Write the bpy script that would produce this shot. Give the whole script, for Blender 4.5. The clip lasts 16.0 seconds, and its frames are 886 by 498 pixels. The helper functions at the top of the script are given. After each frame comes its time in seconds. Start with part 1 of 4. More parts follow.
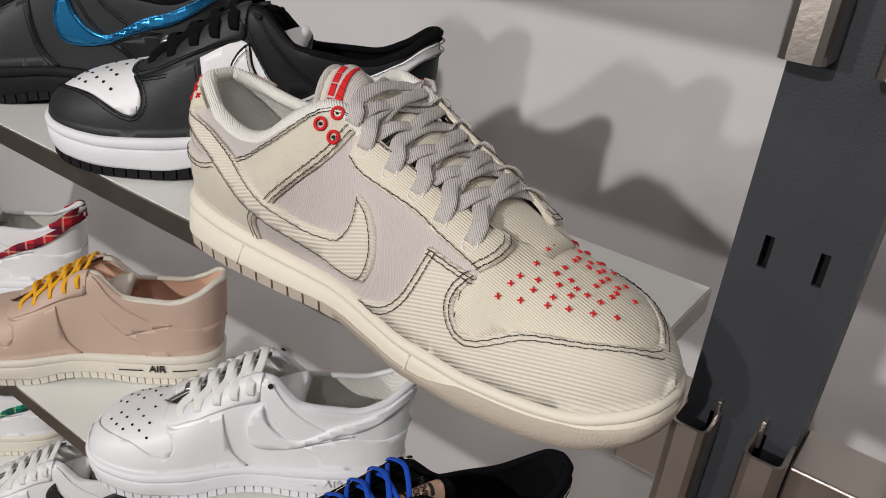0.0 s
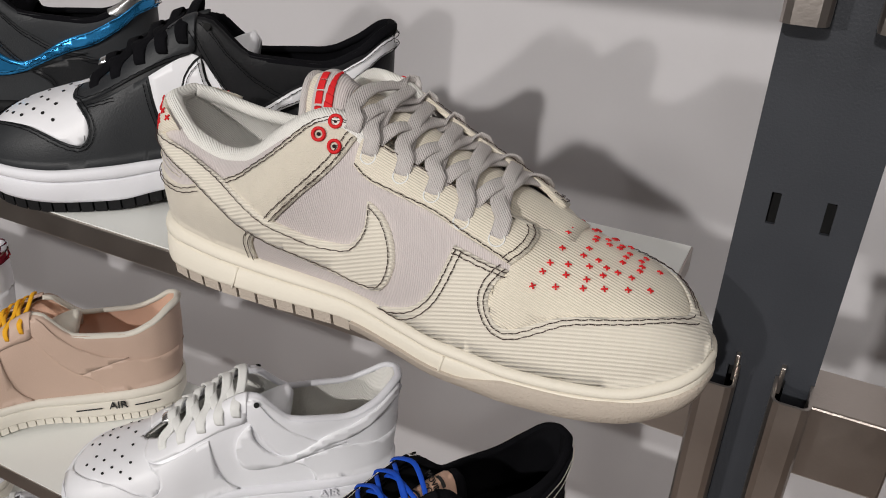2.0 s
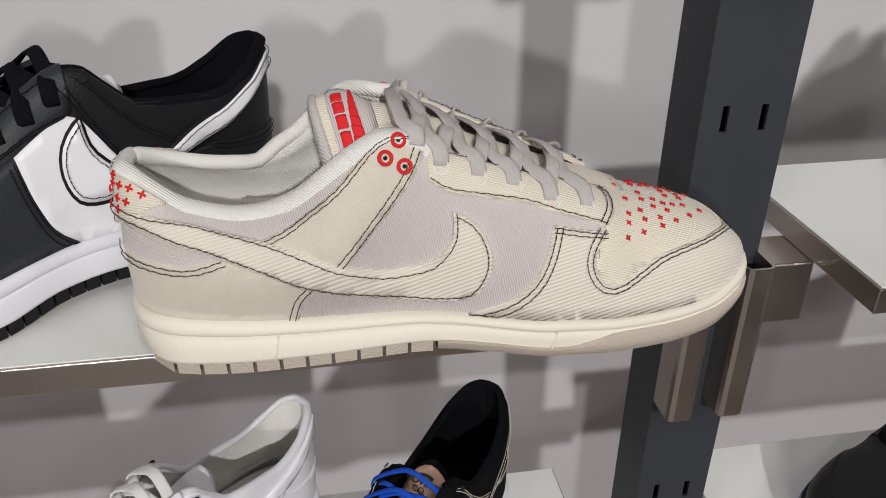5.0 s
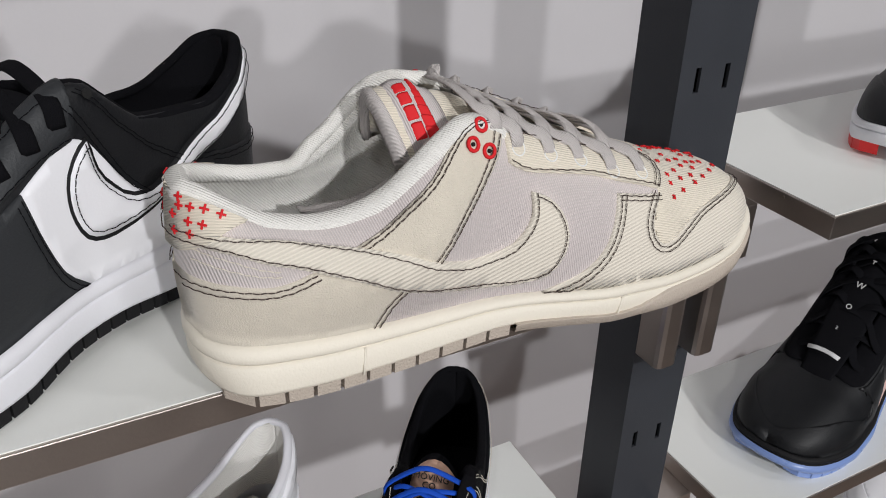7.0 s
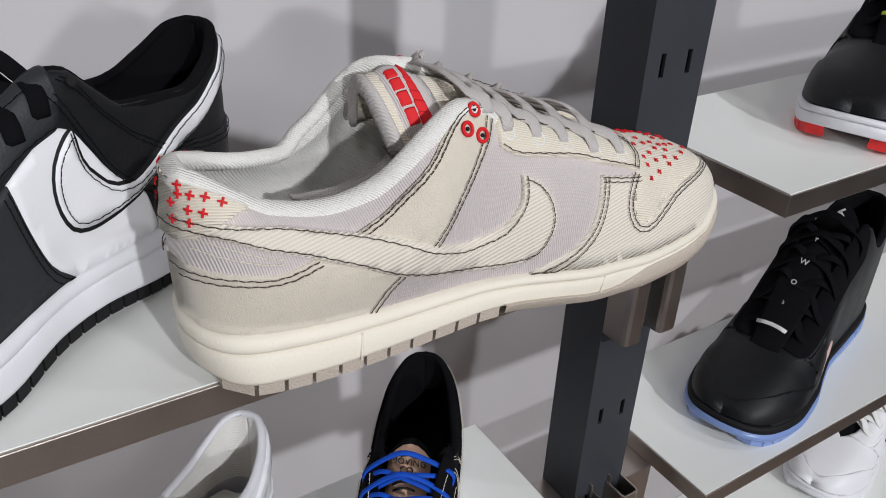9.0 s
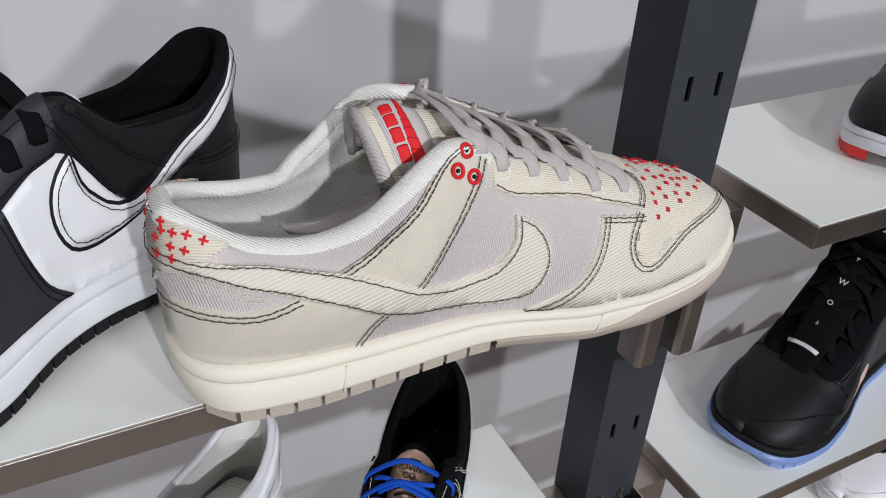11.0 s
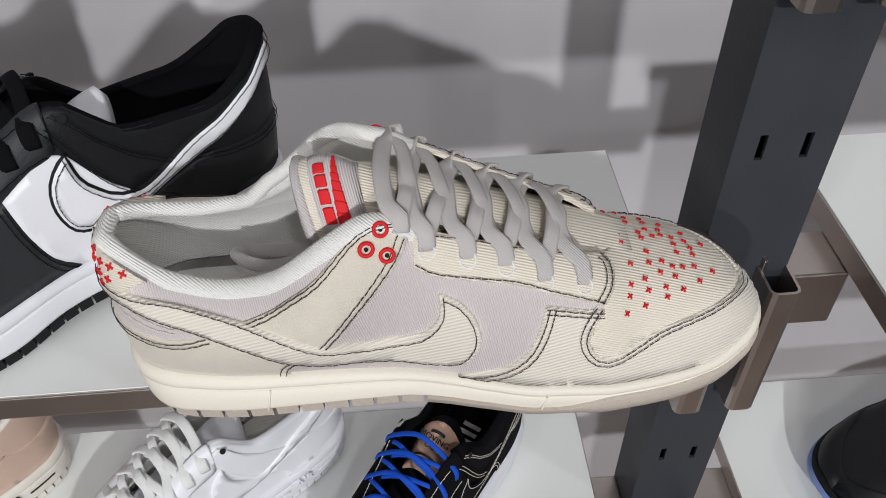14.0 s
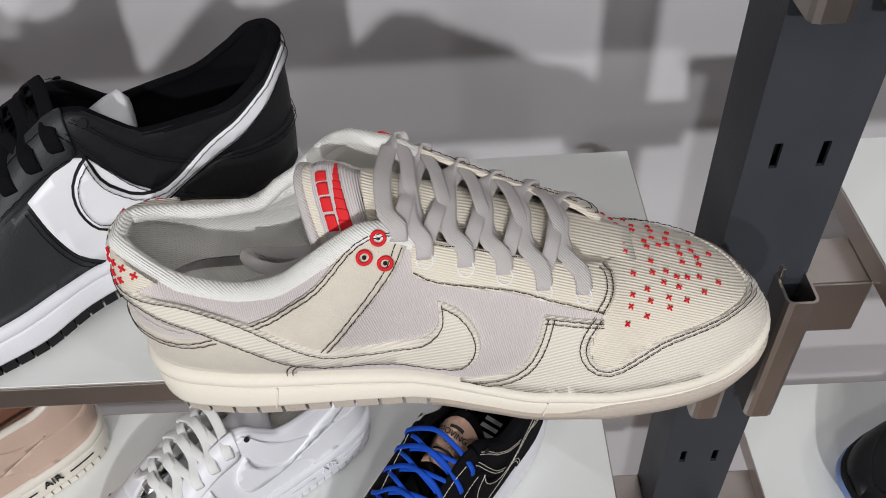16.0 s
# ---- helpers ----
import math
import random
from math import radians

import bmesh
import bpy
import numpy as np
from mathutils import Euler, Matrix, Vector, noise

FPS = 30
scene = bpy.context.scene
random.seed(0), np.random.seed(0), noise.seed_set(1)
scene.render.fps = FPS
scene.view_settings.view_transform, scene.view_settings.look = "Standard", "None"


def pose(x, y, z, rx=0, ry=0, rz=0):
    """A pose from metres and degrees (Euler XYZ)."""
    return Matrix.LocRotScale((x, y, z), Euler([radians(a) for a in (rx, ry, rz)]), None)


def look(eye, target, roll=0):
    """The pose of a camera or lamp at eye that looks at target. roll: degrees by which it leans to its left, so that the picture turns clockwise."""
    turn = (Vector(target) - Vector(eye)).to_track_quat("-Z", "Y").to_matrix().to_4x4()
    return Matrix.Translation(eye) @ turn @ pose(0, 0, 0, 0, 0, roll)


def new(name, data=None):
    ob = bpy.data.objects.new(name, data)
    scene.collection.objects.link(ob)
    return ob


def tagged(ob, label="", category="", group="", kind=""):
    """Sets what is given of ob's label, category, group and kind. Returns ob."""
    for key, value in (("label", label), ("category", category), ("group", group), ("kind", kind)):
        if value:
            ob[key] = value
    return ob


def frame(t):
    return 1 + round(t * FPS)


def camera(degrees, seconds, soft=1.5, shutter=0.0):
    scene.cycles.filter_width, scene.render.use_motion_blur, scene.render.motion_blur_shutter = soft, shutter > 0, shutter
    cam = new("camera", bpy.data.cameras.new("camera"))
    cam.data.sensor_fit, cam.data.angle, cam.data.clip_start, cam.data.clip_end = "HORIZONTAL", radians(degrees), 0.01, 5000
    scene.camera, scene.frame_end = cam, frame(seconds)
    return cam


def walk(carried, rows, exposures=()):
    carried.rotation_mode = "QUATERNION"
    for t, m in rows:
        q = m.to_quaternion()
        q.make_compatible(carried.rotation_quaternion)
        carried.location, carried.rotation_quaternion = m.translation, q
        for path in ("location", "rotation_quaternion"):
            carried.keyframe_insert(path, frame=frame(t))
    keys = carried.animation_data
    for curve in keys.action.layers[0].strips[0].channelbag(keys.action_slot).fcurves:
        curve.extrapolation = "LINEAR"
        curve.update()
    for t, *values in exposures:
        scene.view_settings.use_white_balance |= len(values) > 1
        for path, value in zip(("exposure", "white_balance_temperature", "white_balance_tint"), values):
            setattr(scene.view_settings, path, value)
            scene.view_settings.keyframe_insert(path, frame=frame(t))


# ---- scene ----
cam = camera(58.6, 16.0, soft=1.0)
METRES = 0.69
START = pose(0.0441, -0.3268, 1.4190, -27.17, -5.51, 36.774)
ROWS = [
    (0.0, 0.0, 0.0, 0.0, 0.0, 0.0, -0.0),
    (0.5, -0.0032, -0.0005, -0.001, -0.6, -0.08, 0.77),
    (1.0, -0.0138, -0.0009, 0.001, -1.85, -0.4, 2.32),
    (1.5, -0.0383, 0.0013, 0.0067, -4.09, -1.0, 4.61),
    (2.0, -0.0759, 0.0091, 0.0168, -7.36, -1.95, 7.47),
    (2.5, -0.118, 0.02, 0.031, -11.72, -3.37, 10.62),
    (3.0, -0.1705, 0.0362, 0.0467, -16.93, -4.86, 13.64),
    (3.5, -0.2265, 0.0563, 0.0671, -22.84, -6.6, 16.45),
    (4.0, -0.2742, 0.0784, 0.0861, -29.01, -8.58, 18.94),
    (4.5, -0.3167, 0.1063, 0.1024, -35.36, -10.73, 20.99),
    (7.0, -0.4581, 0.2797, 0.192, -60.68, -21.48, 25.91),
    (7.5, -0.4735, 0.2964, 0.2016, -63.91, -23.06, 25.74),
    (8.0, -0.481, 0.3087, 0.207, -66.36, -24.25, 25.41),
    (10.5, -0.465, 0.2907, 0.2205, -64.3, -25.16, 24.46),
    (11.0, -0.4337, 0.2671, 0.2271, -60.53, -25.03, 24.2),
    (11.5, -0.3965, 0.2449, 0.231, -55.84, -25.06, 23.82),
    (12.0, -0.3582, 0.2196, 0.2332, -50.87, -25.17, 23.28),
    (12.5, -0.3209, 0.1968, 0.243, -46.16, -25.42, 22.74),
    (13.0, -0.2856, 0.1764, 0.2472, -41.9, -25.65, 22.42),
    (13.5, -0.2467, 0.1544, 0.2475, -38.42, -25.89, 22.35),
    (14.0, -0.2236, 0.134, 0.2492, -35.79, -26.01, 22.55),
    (14.5, -0.2083, 0.1207, 0.2528, -33.98, -26.1, 22.84),
    (15.0, -0.1995, 0.1145, 0.2536, -32.75, -26.06, 23.15),
    (15.5, -0.1932, 0.1165, 0.2516, -32.04, -25.97, 23.33),
    (16.0, -0.1927, 0.1152, 0.2517, -31.57, -25.64, 23.35),
]
walk(cam, [(t, START @ pose(METRES * x, METRES * y, METRES * z, 90 + pitch, roll, yaw)) for t, x, y, z, yaw, pitch, roll in ROWS],
     [(0.0, -0.28, 6680, 10), (4.0, -0.26, 6580, 10), (8.0, -0.21, 6250, 10), (12.0, -0.19, 6080, 10), (15.5, -0.18, 6280, 10)])

# ---- light ----
world = bpy.data.worlds.new("shop_air")
scene.world = world
world.use_nodes = True
world.node_tree.nodes["Background"].inputs[0].default_value = (0.86, 0.88, 1.0, 1)
world.node_tree.nodes["Background"].inputs[1].default_value = 0.095


def spot(eye, target, power, size=0.06, cone=70, colour=(1.0, 0.98, 0.965)):
    data = bpy.data.lights.new("track_spot", "SPOT")
    data.energy, data.shadow_soft_size, data.spot_size, data.spot_blend, data.color = power, size, radians(cone), 0.6, colour
    ob = new("track_spot", data)
    ob.matrix_world = look(eye, target)


spot((1.5, -1.25, 3.0), (0.0, 0.0, 1.1), 30)
spot((0.2, -1.45, 3.05), (-0.1, 0.0, 1.1), 24)
spot((-1.2, -1.35, 3.0), (-0.3, 0.0, 1.1), 20)
spot((-0.14, -4.0, 2.95), (0.0, 0.0, 1.1), 450, 0.07, 50)
spot((-2.0, -5.9, 2.46), (0.0, 0.0, 1.1), 430, 0.10, 50)
spot((0.7, -2.3, 2.85), (0.0, 0.0, 1.1), 25, 0.05, 60)

# ---- materials ----


def material(name, colour, rough=0.6, metal=0.0, spec=0.5, var=0.1, scale=60.0, bump=0.0, bump_scale=400.0, coat=0.0, weave=None, fuzz=0.0):
    """A surface with mottling at two sizes, fine relief and, if asked, a woven rib (repeats a metre, degrees, depth)
    with shade painted into its grooves.
    """
    m = bpy.data.materials.new(name)
    m.use_nodes = True
    nt = m.node_tree
    b = nt.nodes["Principled BSDF"]
    b.inputs["Metallic"].default_value, b.inputs["Specular IOR Level"].default_value = metal, spec
    b.inputs["Coat Weight"].default_value, b.inputs["Coat Roughness"].default_value = coat, 0.15
    if fuzz:
        b.inputs["Sheen Weight"].default_value = fuzz
    co = nt.nodes.new("ShaderNodeTexCoord")
    big, fine = nt.nodes.new("ShaderNodeTexNoise"), nt.nodes.new("ShaderNodeTexNoise")
    big.inputs["Scale"].default_value, big.inputs["Detail"].default_value = scale, 4
    fine.inputs["Scale"].default_value, fine.inputs["Detail"].default_value = bump_scale, 3
    for n in (big, fine):
        nt.links.new(co.outputs["Object"], n.inputs["Vector"])
    mix = nt.nodes.new("ShaderNodeMix")
    mix.data_type = "RGBA"
    lo, hi = [c * (1 - var) for c in colour], [min(1, c * (1 + var)) for c in colour]
    mix.inputs["A"].default_value, mix.inputs["B"].default_value = (*lo, 1), (*hi, 1)
    add = nt.nodes.new("ShaderNodeMath")
    add.operation = "MULTIPLY_ADD"
    add.inputs[1].default_value, add.inputs[2].default_value = 0.35, 0.0
    nt.links.new(fine.outputs["Fac"], add.inputs[0])
    half = nt.nodes.new("ShaderNodeMath")
    half.operation = "MULTIPLY_ADD"
    half.inputs[1].default_value = 0.65
    nt.links.new(big.outputs["Fac"], half.inputs[0])
    nt.links.new(add.outputs[0], half.inputs[2])
    nt.links.new(half.outputs[0], mix.inputs["Factor"])
    colour_out = mix.outputs["Result"]
    rr = nt.nodes.new("ShaderNodeMath")
    rr.operation = "MULTIPLY_ADD"
    rr.inputs[1].default_value, rr.inputs[2].default_value = 0.2, max(0.02, rough - 0.1)
    nt.links.new(big.outputs["Fac"], rr.inputs[0])
    nt.links.new(rr.outputs[0], b.inputs["Roughness"])
    height = None
    if weave:
        per, way, depth = weave
        dot = nt.nodes.new("ShaderNodeVectorMath")
        dot.operation = "DOT_PRODUCT"
        dot.inputs[1].default_value = way
        nt.links.new(co.outputs["Object"], dot.inputs[0])
        ripple = nt.nodes.new("ShaderNodeMath")
        ripple.operation = "MULTIPLY_ADD"
        ripple.inputs[1].default_value = per * 2 * math.pi
        nt.links.new(dot.outputs["Value"], ripple.inputs[0])
        nt.links.new(add.outputs[0], ripple.inputs[2])
        sine = nt.nodes.new("ShaderNodeMath")
        sine.operation = "SINE"
        nt.links.new(ripple.outputs[0], sine.inputs[0])
        wave = nt.nodes.new("ShaderNodeMapRange")
        wave.inputs["From Min"].default_value = -1
        nt.links.new(sine.outputs[0], wave.inputs["Value"])
        # Groove shade painted into the base colour, in step with the rib.
        shade = nt.nodes.new("ShaderNodeMix")
        shade.data_type, shade.blend_type = "RGBA", "MULTIPLY"
        shade.inputs["Factor"].default_value = depth
        nt.links.new(colour_out, shade.inputs["A"])
        ramp = nt.nodes.new("ShaderNodeMapRange")
        ramp.inputs["To Min"].default_value = 0.55
        nt.links.new(wave.outputs[0], ramp.inputs["Value"])
        nt.links.new(ramp.outputs[0], shade.inputs["B"])
        colour_out = shade.outputs["Result"]
        height = wave.outputs[0]
    nt.links.new(colour_out, b.inputs["Base Color"])
    bp = None
    if bump:
        bp = nt.nodes.new("ShaderNodeBump")
        bp.inputs["Strength"].default_value, bp.inputs["Distance"].default_value = bump, 0.0006
        nt.links.new(fine.outputs["Fac"], bp.inputs["Height"])
        nt.links.new(bp.outputs[0], b.inputs["Normal"])
    if height:
        b2 = nt.nodes.new("ShaderNodeBump")
        b2.inputs["Strength"].default_value, b2.inputs["Distance"].default_value = 0.65, 0.0004
        nt.links.new(height, b2.inputs["Height"])
        if bp:
            nt.links.new(bp.outputs[0], b2.inputs["Normal"])
        nt.links.new(b2.outputs[0], b.inputs["Normal"])
    return m


WALL = material("light_grey_wall_paint", (0.575, 0.56, 0.575), 0.55, 0, 0.3, 0.04, 5, 0.08, 300)
SHELF_TOP = material("white_laminate", (0.84, 0.85, 0.82), 0.45, 0, 0.4, 0.03, 12, 0.05, 900)
STEEL = material("brushed_steel", (0.46, 0.41, 0.375), 0.32, 0.95, 0.5, 0.08, 40, 0.15, 600)
POST = material("dark_grey_powder_coat", (0.036, 0.039, 0.046), 0.5, 0, 0.25, 0.15, 30, 0.25, 900)
# Near-black that stands in for the shade in holes and inside the post.
DARK = material("black_hole_shade", (0.004, 0.004, 0.004), 0.9)
FLOOR = material("brown_wood_floor", (0.34, 0.25, 0.20), 0.4, 0, 0.5, 0.06, 4)
ROOM = material("white_shop_paint", (0.34, 0.34, 0.34), 0.8, 0, 0.3, 0.05, 3)

CREAM_TWILL = material("cream_twill", (0.82, 0.75, 0.625), 0.85, 0, 0.2, 0.05, 80, 0.3, 2500, weave=(900, (0.28, 0.55, 0.8), 0.32), fuzz=0.3)
CREAM_CORD = material("cream_corded_twill", (0.78, 0.725, 0.625), 0.85, 0, 0.2, 0.05, 80, 0.3, 2500, weave=(640, (-0.22, 0.6, 0.75), 0.32), fuzz=0.3)
LILAC_CANVAS = material("pale_lilac_canvas", (0.63, 0.57, 0.56), 0.9, 0, 0.15, 0.05, 80, 0.3, 2500, weave=(1000, (0.97, 0.1, 0.2), 0.3), fuzz=0.3)
OAT_SUEDE = material("oat_brushed_canvas", (0.66, 0.605, 0.51), 0.95, 0, 0.1, 0.10, 160, 0.9, 1500, fuzz=0.4)
SOLE_CREAM = material("cream_rubber", (0.76, 0.71, 0.61), 0.55, 0, 0.4, 0.03, 60, 0.35, 900)
SOLE_GUM = material("dusty_beige_rubber", (0.50, 0.435, 0.37), 0.75, 0, 0.3, 0.08, 90, 1.0, 900)
LINING = material("off_white_mesh_lining", (0.84, 0.825, 0.785), 0.9, 0, 0.2, 0.05, 60, 0.6, 1600, weave=(1000, (0.6, 0.45, 0.65), 0.14))
LACE_GREY = material("pale_grey_lace", (0.62, 0.58, 0.565), 0.85, 0, 0.2, 0.06, 200, 0.6, 2500, weave=(1100, (0.75, 0.5, 0.45), 0.22))
RED = material("red_thread", (0.65, 0.015, 0.02), 0.7, 0, 0.3, 0.1, 400)
THREAD = material("dark_brown_thread", (0.055, 0.036, 0.032), 0.8, 0, 0.2, 0.2, 600)
PALE_THREAD = material("cream_thread", (0.7, 0.65, 0.56), 0.8, 0, 0.2, 0.1, 600)
BLACK_LEATHER = material("black_leather", (0.009, 0.0095, 0.011), 0.48, 0, 0.28, 0.2, 60, 0.35, 900)
GREY_LEATHER = material("charcoal_leather", (0.026, 0.028, 0.031), 0.5, 0, 0.3, 0.15, 60, 0.35, 900)
BLACK_CLOTH = material("black_cloth", (0.006, 0.006, 0.0075), 0.95, 0, 0.08, 0.2, 120, 0.7, 1600)
WHITE_LEATHER = material("white_leather", (0.80, 0.80, 0.83), 0.42, 0, 0.45, 0.02, 50, 0.12, 700)
WHITE_RUBBER = material("white_rubber", (0.76, 0.76, 0.80), 0.5, 0, 0.4, 0.02, 50, 0.25, 900)
WHITE_LACE = material("white_lace", (0.78, 0.78, 0.76), 0.85, 0, 0.2, 0.04, 200, 0.5, 2000)
BLACK_RUBBER = material("black_rubber", (0.009, 0.009, 0.010), 0.7, 0, 0.22, 0.2, 60, 0.3, 900)
TAN_LEATHER = material("dusty_pink_tan_leather", (0.55, 0.40, 0.32), 0.5, 0, 0.35, 0.05, 60, 0.25, 700)
CREAM_RUBBER = material("off_white_rubber", (0.72, 0.68, 0.6), 0.5, 0, 0.4, 0.03, 50, 0.25, 900)
YELLOW = material("amber_lace", (0.85, 0.42, 0.02), 0.7, 0, 0.3, 0.08, 300, 0.5, 2000)
BLUE_FOIL = material("metallic_blue_foil", (0.03, 0.28, 0.62), 0.28, 0.75, 0.6, 0.15, 20)
SILVER = material("silver_foil", (0.6, 0.6, 0.6), 0.25, 0.9, 0.5, 0.1, 30)
ROYAL = material("royal_blue_cord", (0.005, 0.07, 0.5), 0.7, 0, 0.3, 0.1, 300, 0.4, 2000)
PINK = material("dusty_pink_leather", (0.62, 0.42, 0.38), 0.5, 0, 0.35, 0.05, 60, 0.2, 700)
ICE_BLUE = material("translucent_ice_blue_rubber", (0.20, 0.29, 0.58), 0.3, 0, 0.5, 0.08, 40)
SOLE_RED = material("red_rubber", (0.72, 0.03, 0.03), 0.45, 0, 0.4, 0.05, 40)
NEON = material("neon_yellow", (0.62, 0.85, 0.02), 0.6)
DEEP_BLUE = material("blue_leather", (0.02, 0.12, 0.55), 0.4, 0, 0.45, 0.08, 40)
INK = material("black_print", (0.015, 0.015, 0.015), 0.6)
PALE_PRINT = material("pale_grey_print", (0.6, 0.6, 0.6), 0.6)
PEACH = material("peach_leather_label", (0.72, 0.46, 0.34), 0.6, 0, 0.3, 0.06, 80, 0.2, 900)
BRASS = material("pale_brass", (0.75, 0.66, 0.45), 0.3, 0.9, 0.5, 0.1, 60)


def plaid(name, ground, dark, line):
    """Checked cloth: two sets of dark bands and thin pale lines."""
    m = material(name, ground, 0.8, 0, 0.2, 0.05, 80, 0.4, 1800)
    nt = m.node_tree
    b = nt.nodes["Principled BSDF"]
    last_colour = b.inputs["Base Color"].links[0].from_socket
    co = nt.nodes.new("ShaderNodeTexCoord")
    sep = nt.nodes.new("ShaderNodeSeparateXYZ")
    nt.links.new(co.outputs["Object"], sep.inputs[0])
    for axis, per, phase, cut, colour in (("X", 55, 0.0, 0.1, dark), ("Z", 55, 0.6, 0.1, dark), ("X", 55, 2.2, 0.965, line), ("Z", 55, 2.6, 0.965, line)):
        a = nt.nodes.new("ShaderNodeMath")
        a.operation = "MULTIPLY_ADD"
        a.inputs[1].default_value, a.inputs[2].default_value = per * 2 * math.pi, phase
        nt.links.new(sep.outputs[axis], a.inputs[0])
        s = nt.nodes.new("ShaderNodeMath")
        s.operation = "SINE"
        nt.links.new(a.outputs[0], s.inputs[0])
        g = nt.nodes.new("ShaderNodeMath")
        g.operation = "GREATER_THAN"
        g.inputs[1].default_value = cut
        nt.links.new(s.outputs[0], g.inputs[0])
        half = nt.nodes.new("ShaderNodeMath")
        half.operation = "MULTIPLY"
        half.inputs[1].default_value = 0.55
        nt.links.new(g.outputs[0], half.inputs[0])
        mix = nt.nodes.new("ShaderNodeMix")
        mix.data_type = "RGBA"
        nt.links.new(half.outputs[0], mix.inputs["Factor"])
        nt.links.new(last_colour, mix.inputs["A"])
        mix.inputs["B"].default_value = (*colour, 1)
        last_colour = mix.outputs["Result"]
    nt.links.new(last_colour, b.inputs["Base Color"])
    return m


RED_PLAID = plaid("red_plaid", (0.55, 0.02, 0.03), (0.02, 0.01, 0.03), (0.6, 0.5, 0.4))
GREEN_PLAID = plaid("green_plaid", (0.0, 0.25, 0.16), (0.01, 0.03, 0.03), (0.5, 0.5, 0.3))


def emitter(name, colour, strength):
    m = bpy.data.materials.new(name)
    m.use_nodes = True
    nt = m.node_tree
    nt.nodes.clear()
    e, o = nt.nodes.new("ShaderNodeEmission"), nt.nodes.new("ShaderNodeOutputMaterial")
    e.inputs[0].default_value, e.inputs[1].default_value = (*colour, 1), strength
    nt.links.new(e.outputs[0], o.inputs[0])
    return m


# Glow of an added, unseen sheet behind the camera, for soft fill.
FILL_GLOW = emitter("unseen_fill_glow", (0.97, 0.98, 1.0), 0.35)

# ---- mesh helpers ----


def smooth(me, on=True):
    me.polygons.foreach_set("use_smooth", [on] * len(me.polygons))


def mesh_part(name, verts, faces, mat, parent=None, label="", soft=True, kind=""):
    me = bpy.data.meshes.new(name)
    me.from_pydata(verts, [], faces)
    me.update()
    bm = bmesh.new()
    bm.from_mesh(me)
    bmesh.ops.remove_doubles(bm, verts=bm.verts, dist=0.00003)
    bmesh.ops.recalc_face_normals(bm, faces=bm.faces)
    bm.to_mesh(me)
    bm.free()
    smooth(me, soft)
    me.materials.append(mat)
    ob = new(name, me)
    ob.parent = parent
    return tagged(ob, label, kind=kind)


def box_data(lo, hi, bevel=0.0, segments=2):
    bm = bmesh.new()
    bmesh.ops.create_cube(bm, size=1)
    for v in bm.verts:
        v.co = [lo[i] + (v.co[i] + 0.5) * (hi[i] - lo[i]) for i in range(3)]
    if bevel:
        bmesh.ops.bevel(bm, geom=bm.edges, offset=bevel, segments=segments, affect="EDGES", profile=0.5)
    vs = [tuple(v.co) for v in bm.verts]
    fs = [[v.index for v in f.verts] for f in bm.faces]
    bm.free()
    return vs, fs


def box(name, lo, hi, mat, parent=None, bevel=0.0, label="", kind=""):
    return mesh_part(name, *box_data(lo, hi, bevel), mat, parent, label, False, kind)


def spline(pts, step=0.004, closed=False):
    """Points along a smooth curve through pts (any dimension)."""
    out, n = [], len(pts)
    for i in range(n if closed else n - 1):
        def g(j):
            return pts[j % n] if closed else pts[min(max(j, 0), n - 1)]
        a, b, c, d = g(i - 1), g(i), g(i + 1), g(i + 2)
        length = math.dist(b, c)
        m = max(2, int(length / step))
        for k in range(m):
            t = k / m
            out.append(tuple(0.5 * (2 * b[q] + (c[q] - a[q]) * t + (2 * a[q] - 5 * b[q] + 4 * c[q] - d[q]) * t * t + (3 * b[q] - a[q] - 3 * c[q] + d[q]) * t ** 3) for q in range(len(b))))
    if not closed:
        out.append(tuple(pts[-1]))
    return out


def sweep(pts, wide, thick, up=None, sides=8, cap=True):
    """A flat or round cord along pts. up: the direction its flat face looks in, or a list of them."""
    vs, fs = [], []
    P = [Vector(p) for p in pts]
    for i, p in enumerate(P):
        t = (P[min(i + 1, len(P) - 1)] - P[max(i - 1, 0)]).normalized()
        u = Vector(up[i] if isinstance(up, list) else up or (0, 0, 1))
        b = t.cross(u)
        if b.length < 1e-6:
            b = t.orthogonal()
        b.normalize()
        u = b.cross(t)
        for k in range(sides):
            a = 2 * math.pi * (k + 0.5) / sides
            ca, sa = math.cos(a), math.sin(a)
            vs.append(tuple(p + b * (abs(ca) ** 0.6 * math.copysign(1, ca) * wide / 2) + u * (sa * thick / 2)))
    for i in range(len(P) - 1):
        for k in range(sides):
            a, b = i * sides + k, i * sides + (k + 1) % sides
            fs.append((a, b, b + sides, a + sides))
    if cap:
        fs.append(tuple(range(sides - 1, -1, -1)))
        fs.append(tuple(range(len(vs) - sides, len(vs))))
    return vs, fs


def join(lots):
    vs, fs = [], []
    for v, f in lots:
        o = len(vs)
        vs += v
        fs += [tuple(i + o for i in q) for q in f]
    return vs, fs


def clip(poly, axis, limit, keep):
    out = []
    for i, p in enumerate(poly):
        q = poly[(i + 1) % len(poly)]
        a, b = (p[axis] - limit) * keep, (q[axis] - limit) * keep
        if a >= 0:
            out.append(p)
        if a * b < 0:
            t = a / (a - b)
            out.append((p[0] + (q[0] - p[0]) * t, p[1] + (q[1] - p[1]) * t))
    return out


